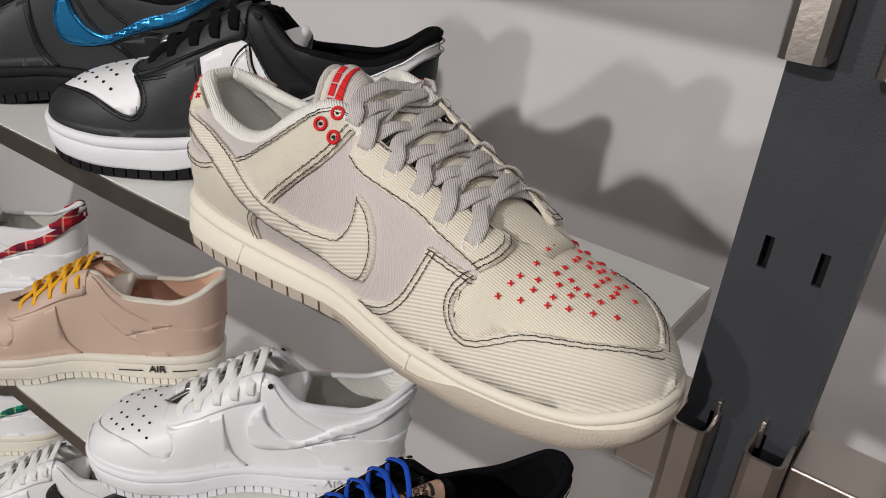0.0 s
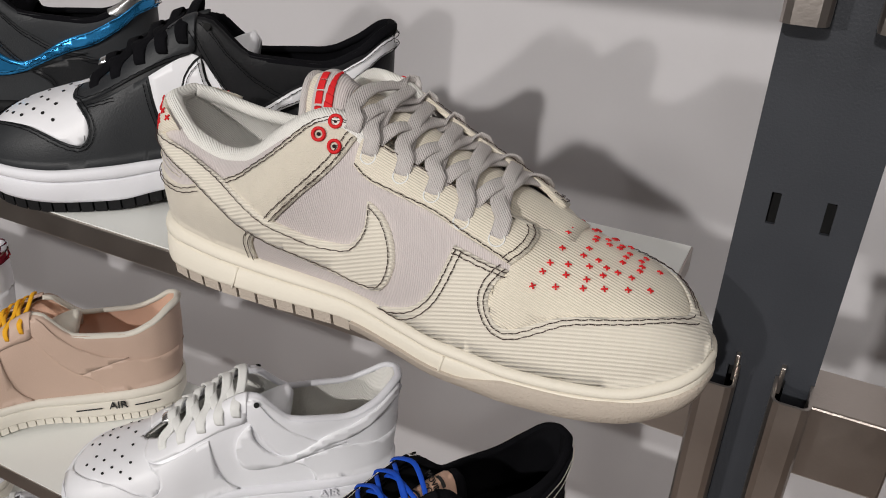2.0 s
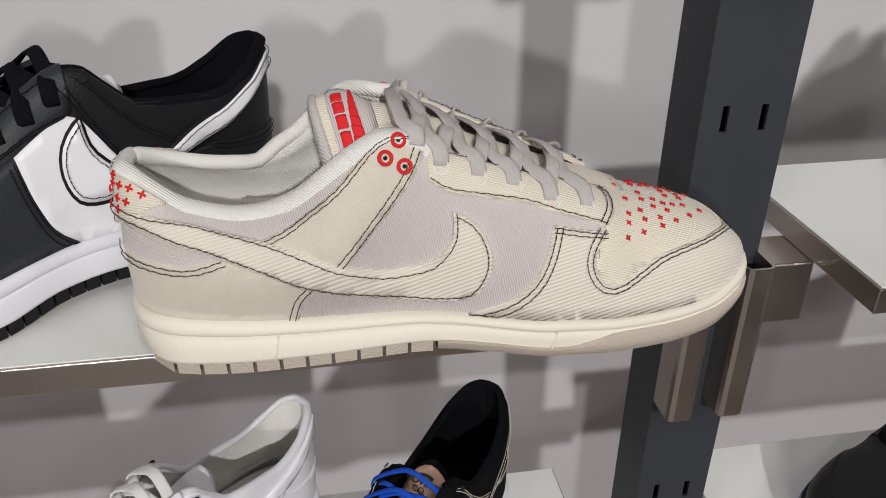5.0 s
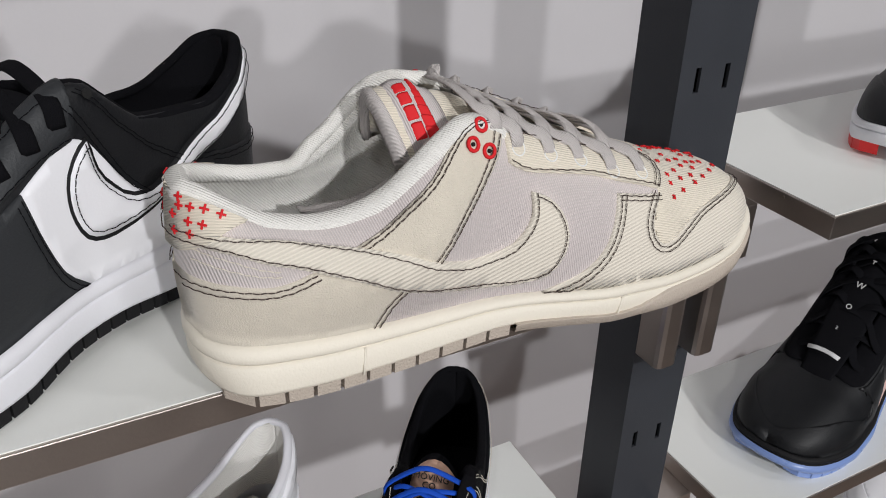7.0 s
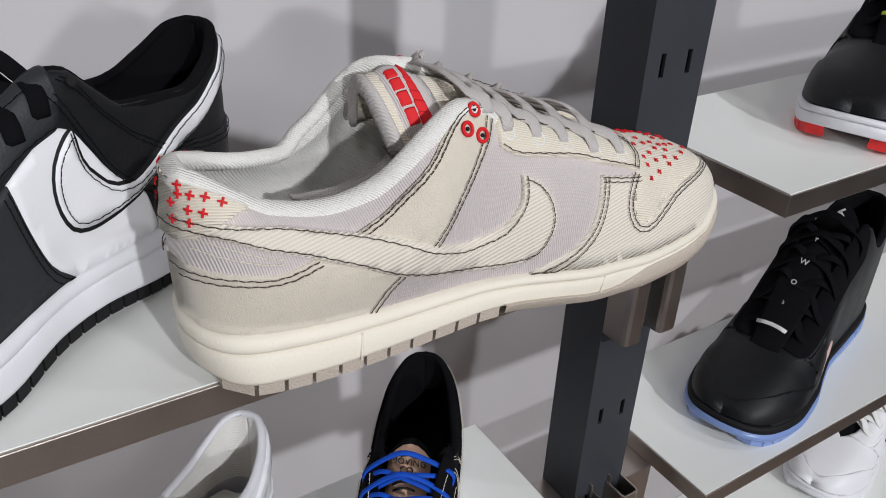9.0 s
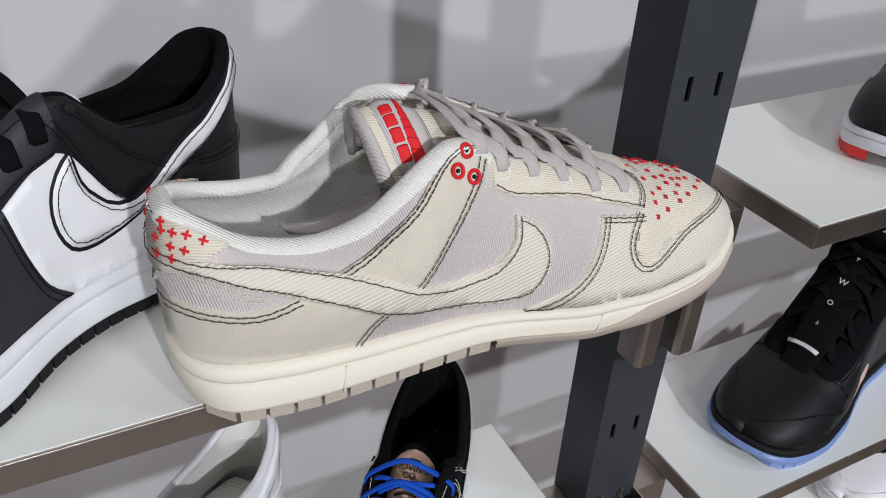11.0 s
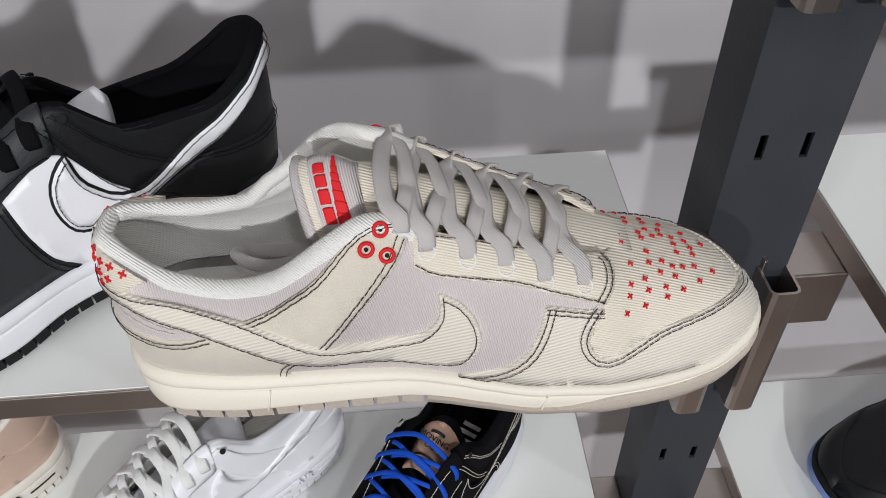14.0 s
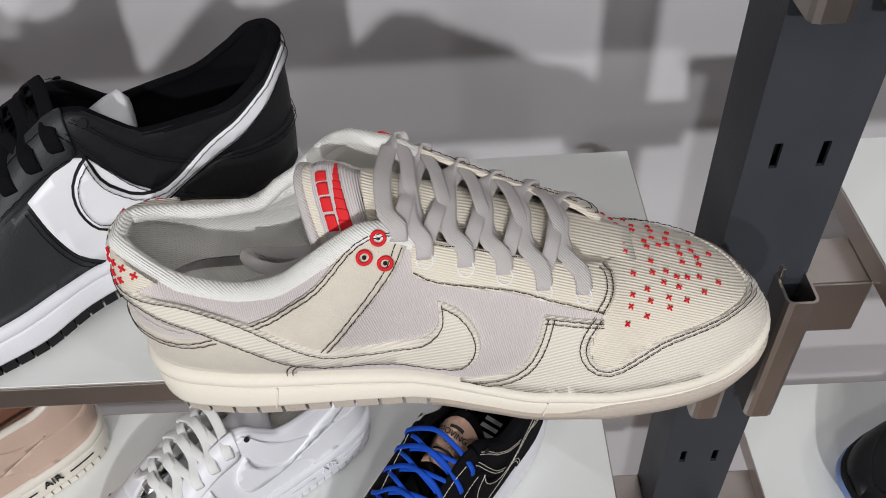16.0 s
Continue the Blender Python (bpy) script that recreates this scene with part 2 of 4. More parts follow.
def curve(pts):
    """A smooth monotone curve through (x, y) points."""
    xs, ys = [p[0] for p in pts], [p[1] for p in pts]
    n = len(xs)
    d = [(ys[i + 1] - ys[i]) / (xs[i + 1] - xs[i]) for i in range(n - 1)]
    m = [d[0]] + [0 if d[i - 1] * d[i] <= 0 else 2 * d[i - 1] * d[i] / (d[i - 1] + d[i]) for i in range(1, n - 1)] + [d[-1]]

    def f(x):
        if x <= xs[0]:
            return ys[0]
        if x >= xs[-1]:
            return ys[-1]
        i = max(j for j in range(n - 1) if xs[j] <= x)
        h = xs[i + 1] - xs[i]
        t = (x - xs[i]) / h
        return ((2 * t ** 3 - 3 * t * t + 1) * ys[i] + (t ** 3 - 2 * t * t + t) * h * m[i] + (3 * t * t - 2 * t ** 3) * ys[i + 1] + (t ** 3 - t * t) * h * m[i + 1])
    return f


class Last:
    """The form of a low shoe: the sole runs from x = x0 to x = size, soles on z = 0. side is +1 or -1."""

    tongue_shift, puff, rim_front, lace_lift, tongue_base = (0.0, 0.0, 0.0), 0.0, 0.137, 1.0, 0.0

    def __init__(self, k=1.0, sole=0.0, high=1.0, cuff=0.0, toe=1.0, heel=0.0, fill=0.0):
        self.k, self.x0, self.size, self.rise, self.cuff = k, 0.0075 * k, 0.3045 * k, cuff + sole * 0.2, cuff
        self.w = curve([(x * k, y * k) for x, y in [(0.0075, 0.0), (0.0085, 0.0085), (0.0115, 0.0165), (0.018, 0.0245), (0.032, 0.0325), (0.06, 0.0366), (0.1, 0.0368), (0.145, 0.0372), (0.18, 0.0425), (0.21, 0.0485), (0.24, 0.0497), (0.262, 0.0462), (0.28, 0.0395), (0.292, 0.0310), (0.299, 0.0222), (0.3025, 0.0140), (0.304, 0.0065), (0.3045, 0.0)]])
        self.hm = curve([(x * k, (z + sole) * k) for x, z in [(0.0075, 0.0295), (0.03, 0.0295), (0.1, 0.0285), (0.15, 0.029), (0.2, 0.0255), (0.25, 0.0225), (0.29, 0.0245), (0.3045, 0.028)]])
        self.zb = curve([(x * k, (z + 0.3 * sole) * k) for x, z in [(0.0075, 0.0085), (0.02, 0.006), (0.09, 0.006), (0.14, 0.0115), (0.165, 0.0115), (0.2, 0.006), (0.25, 0.005), (0.28, 0.007), (0.3045, 0.014)]])
        def lift(x):
            return cuff * min(1.0, max(0.0, (0.21 - x) / 0.07)) + heel * max(0.0, 1 - (x - 0.0075) / 0.055) ** 1.2 + fill * math.exp(-((x - 0.078) / 0.032) ** 2)
        self.ht = curve([(x * k, (z * high + sole + lift(x)) * k) for x, z in [(0.0075, 0.0985), (0.015, 0.0975), (0.03, 0.0885), (0.055, 0.0785), (0.08, 0.0755), (0.1, 0.0795), (0.116, 0.0945), (0.127, 0.1065), (0.138, 0.1095), (0.15, 0.1055), (0.18, 0.089), (0.205, 0.0740), (0.225, 0.0655), (0.245, 0.0605), (0.268, 0.0540), (0.287, 0.0460), (0.298, 0.0390), (0.3045, 0.0325)]])
        self.c = curve([(x * k, y * k) for x, y in [(0.0075, 0), (0.0085, 0.0045), (0.0115, 0.0105), (0.018, 0.0172), (0.032, 0.0245), (0.055, 0.0275), (0.085, 0.027), (0.105, 0.0245), (0.125, 0.021), (0.15, 0.018), (0.19, 0.0165), (0.215, 0.013), (0.228, 0.0055), (0.234, 0), (0.3045, 0)]])
        self.p = curve([(0, 0.62), (0.1 * k, 0.66), (0.2 * k, 0.7), (0.31 * k, 0.62 * toe)])
        self.q = curve([(0, 1.0), (0.12 * k, 1.0), (0.2 * k, 0.92), (0.25 * k, 0.85), (0.31 * k, 0.8)])

    def width(self, x, side):
        return self.w(x)

    def centre(self, x):
        return 0.0

    def flare(self, x):
        """How far the foot of the sole stands outside its top."""
        return 0.0

    def point(self, x, s, side, out=0.0):
        """The surface at length x and girth s (0 at the sole's edge, 1 at the opening or the crest), out metres outward."""
        k = self.k

        def base(x, s):
            x = min(max(x, self.x0), self.size)
            a = min(max(s, 0.0), 1.0) * math.pi / 2
            w, c, hm, ht = self.w(x) * 0.975, self.c(x), self.hm(x), self.ht(x)
            y = c + (w - c) * max(math.cos(a), 0.0) ** self.p(x)
            z = hm + (ht - hm) * math.sin(a) ** self.q(x)
            if side > 0:
                swell = math.sin(a) ** 2 * math.exp(-((x / k - 0.115) / 0.055) ** 2)
                y, z = y + 0.009 * k * swell, z + 0.009 * k * swell
            f = max(0.0, 1 - (x - self.x0) / (0.06 * k))
            g = max(0.0, 1 - (self.size - x) / (0.03 * k))
            d = min(z - hm, 0.07)
            xx = x + f * f * (-0.17 * d + 1.3 * d * d) - g * g * 0.30 * (z - hm)
            return (xx, y, z)
        P = base(x, s)
        if out:
            e = 0.0015
            A, B = base(min(x + e, self.size), s), base(max(x - e, self.x0), s)
            C, D = base(x, min(s + 0.03, 1)), base(x, max(s - 0.03, 0))
            u = [A[i] - B[i] for i in range(3)]
            v = [C[i] - D[i] for i in range(3)]
            n = (u[2] * v[1] - u[1] * v[2], u[0] * v[2] - u[2] * v[0], u[1] * v[0] - u[0] * v[1])
            l = math.sqrt(sum(t * t for t in n)) or 1.0
            if n[1] < 0 and n[2] < 0:
                l = -l
            P = tuple(P[i] + n[i] / l * out for i in range(3))
            if s > 0.985 and self.c(x) < 1e-5 or x <= self.x0 or x >= self.size:
                P = (P[0], 0.0, P[2])
        return (P[0], P[1] * side, P[2])


class DisplayLast:
    """The form of the shoe on show: its two sides differ, the ball of the foot leans to one side and the ankle swells over the waist."""

    def __init__(self):
        self.k, self.rise, self.cuff, self.x0, self.size = 1.0, 0.0, 0.0, 0.0060, 0.3025
        self.q = curve([(0, 1.0), (0.12, 1.0), (0.2, 0.92), (0.25, 0.85), (0.31, 0.8)])
        self.tongue_shift, self.puff, self.rim_front, self.lace_lift, self.tongue_base = (-0.007, 0.006, -0.005), 0.0035, 0.143, 0.6, 0.006
        self.hm = curve([(0.006, 0.0300), (0.02, 0.0285), (0.06, 0.0252), (0.105, 0.0225), (0.147, 0.0230), (0.19, 0.0205), (0.24, 0.0185), (0.27, 0.0195), (0.29, 0.0250), (0.3025, 0.0310)])
        self.zb = curve([(0.006, 0.0085), (0.02, 0.006), (0.09, 0.006), (0.125, 0.0085), (0.145, 0.0095), (0.165, 0.0085), (0.2, 0.005), (0.25, 0.0045), (0.275, 0.0065), (0.29, 0.0105), (0.3025, 0.0160)])
        near = [(0.006, 0.0), (0.007, 0.0085), (0.01, 0.0165), (0.018, 0.0250), (0.032, 0.0300), (0.06, 0.0325), (0.1, 0.0315), (0.13, 0.0330), (0.147, 0.0365), (0.17, 0.0425), (0.195, 0.0470), (0.22, 0.0470), (0.24, 0.0440), (0.262, 0.0385), (0.276, 0.0330), (0.29, 0.0235), (0.298, 0.0150), (0.301, 0.0085), (0.3025, 0.0)]
        far = near[:6] + [(0.1, 0.0345), (0.145, 0.0360), (0.18, 0.0410), (0.21, 0.0470), (0.235, 0.0490), (0.255, 0.0460), (0.272, 0.0400), (0.285, 0.0320), (0.294, 0.0225), (0.299, 0.0145), (0.3015, 0.0075), (0.3025, 0.0)]
        self.sides = {-1: (curve(near), curve([(0.006, 0), (0.0075, 0.0050), (0.0115, 0.0095), (0.018, 0.0140), (0.032, 0.0200), (0.055, 0.0245), (0.078, 0.0285), (0.095, 0.0310), (0.11, 0.0285), (0.125, 0.0245), (0.14, 0.0225), (0.15, 0.0220), (0.19, 0.0200), (0.213, 0.0175), (0.222, 0.0135), (0.229, 0.006), (0.234, 0), (0.3025, 0)]),
                           curve([(0.006, 0.0930), (0.012, 0.0915), (0.02, 0.0875), (0.037, 0.0790), (0.058, 0.0755), (0.078, 0.0800), (0.094, 0.0905), (0.109, 0.1015), (0.122, 0.1065), (0.132, 0.1045), (0.142, 0.0985), (0.15, 0.0945), (0.178, 0.0840), (0.213, 0.0735), (0.229, 0.0675), (0.245, 0.0630), (0.262, 0.0590), (0.276, 0.0545), (0.287, 0.0490), (0.297, 0.0405), (0.3025, 0.0345)])),
                      1: (curve(far), curve([(0.006, 0), (0.0075, 0.0050), (0.0115, 0.0095), (0.018, 0.0140), (0.032, 0.0195), (0.045, 0.0230), (0.066, 0.0320), (0.08, 0.0375), (0.095, 0.0395), (0.11, 0.0375), (0.126, 0.0330), (0.145, 0.0275), (0.19, 0.0210), (0.213, 0.0175), (0.222, 0.0135), (0.229, 0.006), (0.234, 0), (0.3025, 0)]),
                          curve([(0.006, 0.0930), (0.012, 0.0915), (0.02, 0.0885), (0.045, 0.0810), (0.066, 0.0775), (0.08, 0.0815), (0.095, 0.0930), (0.109, 0.1050), (0.122, 0.1090), (0.132, 0.1085), (0.145, 0.1025), (0.178, 0.0880), (0.213, 0.0745), (0.229, 0.0675), (0.245, 0.0630), (0.262, 0.0590), (0.276, 0.0545), (0.287, 0.0490), (0.297, 0.0405), (0.3025, 0.0345)]))}
        self.p = curve([(0, 0.62), (0.09, 0.68), (0.125, 0.95), (0.15, 1.05), (0.185, 1.0), (0.22, 0.74), (0.31, 0.62)])
        self.p_far = curve([(0, 0.62), (0.09, 0.68), (0.125, 0.95), (0.185, 1.05), (0.225, 1.25), (0.275, 1.15), (0.31, 0.7)])
        self.w, self.c, self.ht = self.sides[-1]
        self.swell = curve([(0.006, 0), (0.03, 0.006), (0.06, 0.009), (0.1, 0.0145), (0.115, 0.0095), (0.13, 0.0045), (0.15, 0.003), (0.18, 0.002), (0.21, 0.0), (0.31, 0.0)])

    def width(self, x, side):
        return self.sides[side][0](x)

    def flare(self, x):
        return 0.0055 * min(1.0, max(0.2, 1 - (x - 0.12) / 0.09)) * min(1.0, max(0.0, (x - self.x0) / 0.02) + 0.2)

    def centre(self, x):
        return -0.008 * max(0.0, (x - 0.2) / 0.1) ** 1.5

    def point(self, x, s, side, out=0.0):
        wc, cc, hc = self.sides[side]

        def base(x, s):
            x = min(max(x, self.x0), self.size)
            s = min(max(s, 0.0), 1.0)
            a = s * math.pi / 2
            w, c, hm, ht = wc(x) * 0.985, cc(x), self.hm(x), hc(x)
            y = c + (w - c) * max(math.cos(a), 0.0) ** (self.p if side < 0 else self.p_far)(x) + self.swell(x) * math.sin(2 * a) * math.cos(a) * 1.3
            z = hm + (ht - hm) * math.sin(a) ** self.q(x)
            f = max(0.0, 1 - (x - self.x0) / 0.06)
            g = max(0.0, 1 - (self.size - x) / 0.03)
            d = min(z - hm, 0.07)
            xx = x + f * f * (-0.10 * d + 2.2 * d * d) - g * g * 0.22 * (z - hm)
            return (xx, y, z)
        P = base(x, s)
        if out:
            e = 0.0015
            A, B = base(min(x + e, self.size), s), base(max(x - e, self.x0), s)
            C, D = base(x, min(s + 0.03, 1)), base(x, max(s - 0.03, 0))
            u = [A[i] - B[i] for i in range(3)]
            v = [C[i] - D[i] for i in range(3)]
            n = (u[2] * v[1] - u[1] * v[2], u[0] * v[2] - u[2] * v[0], u[1] * v[0] - u[0] * v[1])
            l = math.sqrt(sum(t * t for t in n)) or 1.0
            if n[1] < 0 and n[2] < 0:
                l = -l
            P = tuple(P[i] + n[i] / l * out for i in range(3))
            if s > 0.985 and cc(x) < 1e-5 or x <= self.x0 or x >= self.size:
                P = (P[0], 0.0, P[2])
        return (P[0], P[1] * side + self.centre(x), P[2])


def overlay(last, outline, side, out=0.0012, deep=0.0015, dx=0.005, ds=0.07, sharp=False):
    """A patch that lies on the shoe inside an outline of (x, s) points, standing out metres proud of it."""
    k = last.k
    poly = [(x * k, s) for x, s in outline]
    if not sharp:
        poly = [(x * 0.1, s) for x, s in spline([(x * 10, s) for x, s in poly], 0.03, True)]
    x0, x1 = min(p[0] for p in poly), max(p[0] for p in poly)
    s0, s1 = min(p[1] for p in poly), max(p[1] for p in poly)
    index, flat, fs = {}, [], []

    def at(p):
        key = (round(p[0], 5), round(p[1], 4))
        if key not in index:
            index[key] = len(flat)
            flat.append(p)
        return index[key]
    i0, j0 = int(x0 / dx) - 1, int(s0 / ds) - 1
    for i in range(i0, int(x1 / dx) + 2):
        strip = clip(clip(poly, 0, i * dx, 1), 0, (i + 1) * dx, -1)
        if len(strip) < 3:
            continue
        for j in range(j0, int(s1 / ds) + 2):
            cell = clip(clip(strip, 1, j * ds, 1), 1, (j + 1) * ds, -1)
            ids = []
            for p in cell:
                q = at(p)
                if q not in ids:
                    ids.append(q)
            if len(ids) >= 3:
                fs.append(tuple(ids))
    vs = [last.point(p[0], p[1], side, out) for p in flat]
    count = {}
    for f in fs:
        for a, b in zip(f, f[1:] + f[:1]):
            count[(a, b)] = count.get((a, b), 0) + 1
    low = {}
    for (a, b), n in list(count.items()):
        if (b, a) in count or (flat[a][1] > 0.985 and flat[b][1] > 0.985 and last.c(flat[a][0]) < 1e-5):
            continue
        for q in (a, b):
            if q not in low:
                low[q] = len(vs)
                vs.append(last.point(flat[q][0], flat[q][1], side, out - deep))
        fs.append((b, a, low[a], low[b]))
    return vs, fs


def along(last, line, side, out, step=0.0015):
    """Points on the shoe along a smooth line of (x, s), evenly spaced in metres."""
    fine = [last.point(x * 0.1 * last.k, s, side, out) for x, s in spline([(x * 10, s) for x, s in line], 0.02)]
    res, need = [fine[0]], step
    for a, b in zip(fine, fine[1:]):
        d = math.dist(a, b)
        while d >= need and d > 0:
            t = need / d
            a = tuple(a[i] + (b[i] - a[i]) * t for i in range(3))
            res.append(a)
            d -= need
            need = step
        need -= d
    return res


def stitches(last, line, side, out, pitch=0.0029, length=0.0025, thick=0.00046):
    """Single stitches along a line."""
    pts = along(last, line, side, out, pitch)
    lots = []
    for i, (a, b) in enumerate(zip(pts, pts[1:])):
        a, b = Vector(a), Vector(b)
        d = (b - a) * (length / pitch)
        w = Vector((0, 0, 0.00015 * (1 if i % 2 else -1)))
        lots.append(sweep([a + w, a + w + d * 0.5 + Vector((0, side * thick * 0.35, thick * 0.2)), a - w + d], thick, thick * 0.9, (0, side, 0.3), 5))
    return join(lots) if lots else ([], [])


def shoe_stations(last, n=70):
    """Lengths along the shoe, closer together at heel and toe."""
    ends = [0.0, 0.0004, 0.0013]
    steps = [0.375 * (1 - math.cos(math.pi * i / n)) + 0.25 * i / n for i in range(1, n)]
    return [last.x0 + (last.size - last.x0) * u for u in ends + steps + [1 - e for e in reversed(ends)]]


def shell(last, out=0.0, s0=0.0, s1=1.0, x0=0.0, x1=None, ns=14):
    x1 = last.size if x1 is None else x1
    xs = [x for x in shoe_stations(last) if x0 <= x <= x1]
    lots = []
    for side in (-1, 1):
        vs = [last.point(x, s0 + (s1 - s0) * j / ns, side, out) for x in xs for j in range(ns + 1)]
        fs = [(i * (ns + 1) + j, i * (ns + 1) + j + 1, (i + 1) * (ns + 1) + j + 1, (i + 1) * (ns + 1) + j) for i in range(len(xs) - 1) for j in range(ns)]
        lots.append((vs, fs))
    return join(lots)


def outline(last, n=64):
    xs = shoe_stations(last, n)
    return [(x, -1) for x in xs] + [(x, 1) for x in reversed(xs[1:-1])]


def sole_loft(last, profile):
    """A ring round the shoe's outline: rows of (metres outside the outline, height as a share from the midsole's bottom to its top)."""
    ring = outline(last)
    n = len(ring)
    vs, fs = [], []
    for off, h in profile:
        for x, side in ring:
            w, zb, hm = last.width(x, side), last.zb(x), last.hm(x)
            r = off + last.flare(x) * (1 - min(1.0, max(0.0, h)))
            ex = 0.0
            h0 = x - last.x0
            if h0 < 0.03 * last.k:
                ex = -off * (1 - h0 / (0.03 * last.k)) ** 0.5
            if x > last.size - 0.03 * last.k:
                ex = off * (1 - (last.size - x) / (0.03 * last.k)) ** 0.5
            wy = max(0.0, w + r * min(1.0, w / 0.02))
            vs.append((x + ex, side * wy + last.centre(x), zb + (hm - zb) * h))
    for j in range(len(profile) - 1):
        for i in range(n):
            a, b = j * n + i, j * n + (i + 1) % n
            fs.append((a, b, b + n, a + n))
    return vs, fs, n


def cap_ring(vs, fs, n, row):
    """Closes a ring of the sole by bridging its two sides."""
    half = n // 2
    base = row * n
    for i in range(1, half):
        a, b = base + i, base + i + 1
        c, d = base + (n - i) % n, base + (n - i - 1) % n
        fs.append((a, b, d, c) if b % n != d % n else (a, b, c))
    fs.append((base, base + 1, base + n - 1))
    return vs, fs


# ---- the display wall ----
def structure(name, lo, hi, mat, label, bevel=0.0):
    return tagged(box(name, lo, hi, mat, None, bevel), label, name.split("_")[0], kind="structure")


structure("wall_north", (-5.0, 0.42, 0.0), (5.0, 0.5, 3.2), WALL, "light grey painted wall behind the open shelves")
structure("wall_south", (-5.0, -6.7, 2.5), (5.0, -6.5, 3.2), ROOM, "plain white shop wall above the added glowing sheet")
# Added bar, unseen: a dark stripe across the glow, no known part.
structure("wall_south_transom", (-5.0, -6.7, 0.7), (5.0, -6.5, 0.95), POST, "added dark bar in front of the glowing sheet")
# Added glowing sheet for fill light; no window is known here.
structure("backdrop", (-5.0, -6.95, -0.1), (5.0, -6.9, 2.7), FILL_GLOW, "added unseen glowing sheet that gives fill light")
structure("wall_west", (-5.2, -6.95, 0.0), (-5.0, 0.5, 3.2), ROOM, "plain white shop wall")
structure("wall_east", (5.0, -6.95, 0.0), (5.2, 0.5, 3.2), ROOM, "plain white shop wall")
structure("floor", (-5.2, -6.95, -0.1), (5.2, 0.5, 0.0), FLOOR, "brown wooden shop floor")
structure("ceiling", (-5.2, -6.95, 3.2), (5.2, 0.5, 3.3), ROOM, "plain white shop ceiling")

SLOTS = [0.7245 + 0.0925 * i for i in range(12)]


def upright_post():
    """A square tube with two rows of slots in its front."""
    x0, x1, y1, t = -0.0265, 0.0245, 0.040, 0.002
    post = tagged(new("shelf_post"), "dark grey powder-coated steel post with slots", "post")
    lots = []
    xs = [x0, -0.0146, -0.0106, 0.0079, 0.0119, x1]
    zs = [0.0]
    for z in SLOTS:
        zs += [z - 0.0075, z + 0.0075]
    zs.append(2.2)
    for i in range(5):
        for j in range(len(zs) - 1):
            if i in (1, 3) and j % 2 == 1:
                continue
            lots.append(([(xs[i], 0, zs[j]), (xs[i + 1], 0, zs[j]), (xs[i + 1], 0, zs[j + 1]), (xs[i], 0, zs[j + 1])], [(0, 1, 2, 3)]))
    for i in (1, 3):
        for z in SLOTS:
            a, b, lo, hi = xs[i], xs[i + 1], z - 0.0075, z + 0.0075
            ring = [(a, lo), (b, lo), (b, hi), (a, hi)]
            v = [(x, 0, q) for x, q in ring] + [(x, 0.0022, q) for x, q in ring]
            lots.append((v, [(k, (k + 1) % 4, 4 + (k + 1) % 4, 4 + k) for k in range(4)]))
    for z0, z1 in ((0.0, 2.2),):
        v = [(x0, 0, z0), (x0, y1, z0), (x1, y1, z0), (x1, 0, z0), (x0, 0, z1), (x0, y1, z1), (x1, y1, z1), (x1, 0, z1)]
        lots.append((v, [(0, 1, 5, 4), (1, 2, 6, 5), (2, 3, 7, 6)]))
    mesh_part("tube", *join(lots), POST, post, "", False)
    # Added black box: paints the shade seen through the post's slots.
    box("tube_shade", (x0 + 0.004, 0.012, 0.0), (x1 - 0.004, 0.036, 2.2), DARK, post, 0, "dark inside of the tube")
    return post


upright_post()


def shelf_bracket(side, z):
    """A steel channel that hooks into the post, with a block that carries the shelf. side -1 carries the shelf of smaller x."""
    b = tagged(new("shelf_bracket"), "brushed steel channel bracket hooked into the post", "bracket", "brackets on the post")
    x0, x1 = (0.0070, 0.0246) if side > 0 else (-0.0266, -0.0090)
    t, yf, zl, zh = 0.0016, -0.0225, z - 0.112, z - 0.004
    r = 0.004
    outer = [(x0, -0.0005), (x0, yf + r), (x0 + r * 0.3, yf + r * 0.3), (x0 + r, yf), (x1 - r, yf), (x1 - r * 0.3, yf + r * 0.3), (x1, yf + r), (x1, -0.0005)]
    inner = [(x0 + t, -0.0005), (x0 + t, yf + r), (x0 + t + r * 0.2, yf + t + r * 0.2), (x0 + r, yf + t), (x1 - r, yf + t), (x1 - t - r * 0.2, yf + t + r * 0.2), (x1 - t, yf + r), (x1 - t, -0.0005)]
    n = len(outer)
    vs = [(x, y, q) for q in (zl, zh) for x, y in outer + inner]
    fs = []
    for i in range(n - 1):
        for base, flip in ((0, 0), (n, 1)):
            fs.append((base + i, base + i + 1, 2 * n + base + i + 1, 2 * n + base + i))
        fs.append((i, i + 1, n + i + 1, n + i))
        fs.append((2 * n + i, 2 * n + i + 1, 3 * n + i + 1, 3 * n + i))
    fs += [(0, n, 3 * n, 2 * n), (n - 1, 2 * n - 1, 4 * n - 1, 3 * n - 1)]
    mesh_part("channel", vs, fs, STEEL, b, "", False)
    hx = 0.0085 if side > 0 else -0.0122
    box("hook", (hx, -0.0035, z - 0.012), (hx + 0.0022, 0.006, z + 0.003), STEEL, b, 0.0004)
    box("hook", (hx, -0.0035, z - 0.104), (hx + 0.0022, 0.006, z - 0.09), STEEL, b, 0.0004)
    a0, a1 = (0.0248, 0.066) if side > 0 else (-0.055, -0.0268)
    box("arm", (a0, 0.002, z - 0.060), (a1, 0.038, z - 0.0172), STEEL, b, 0.0012)
    return b


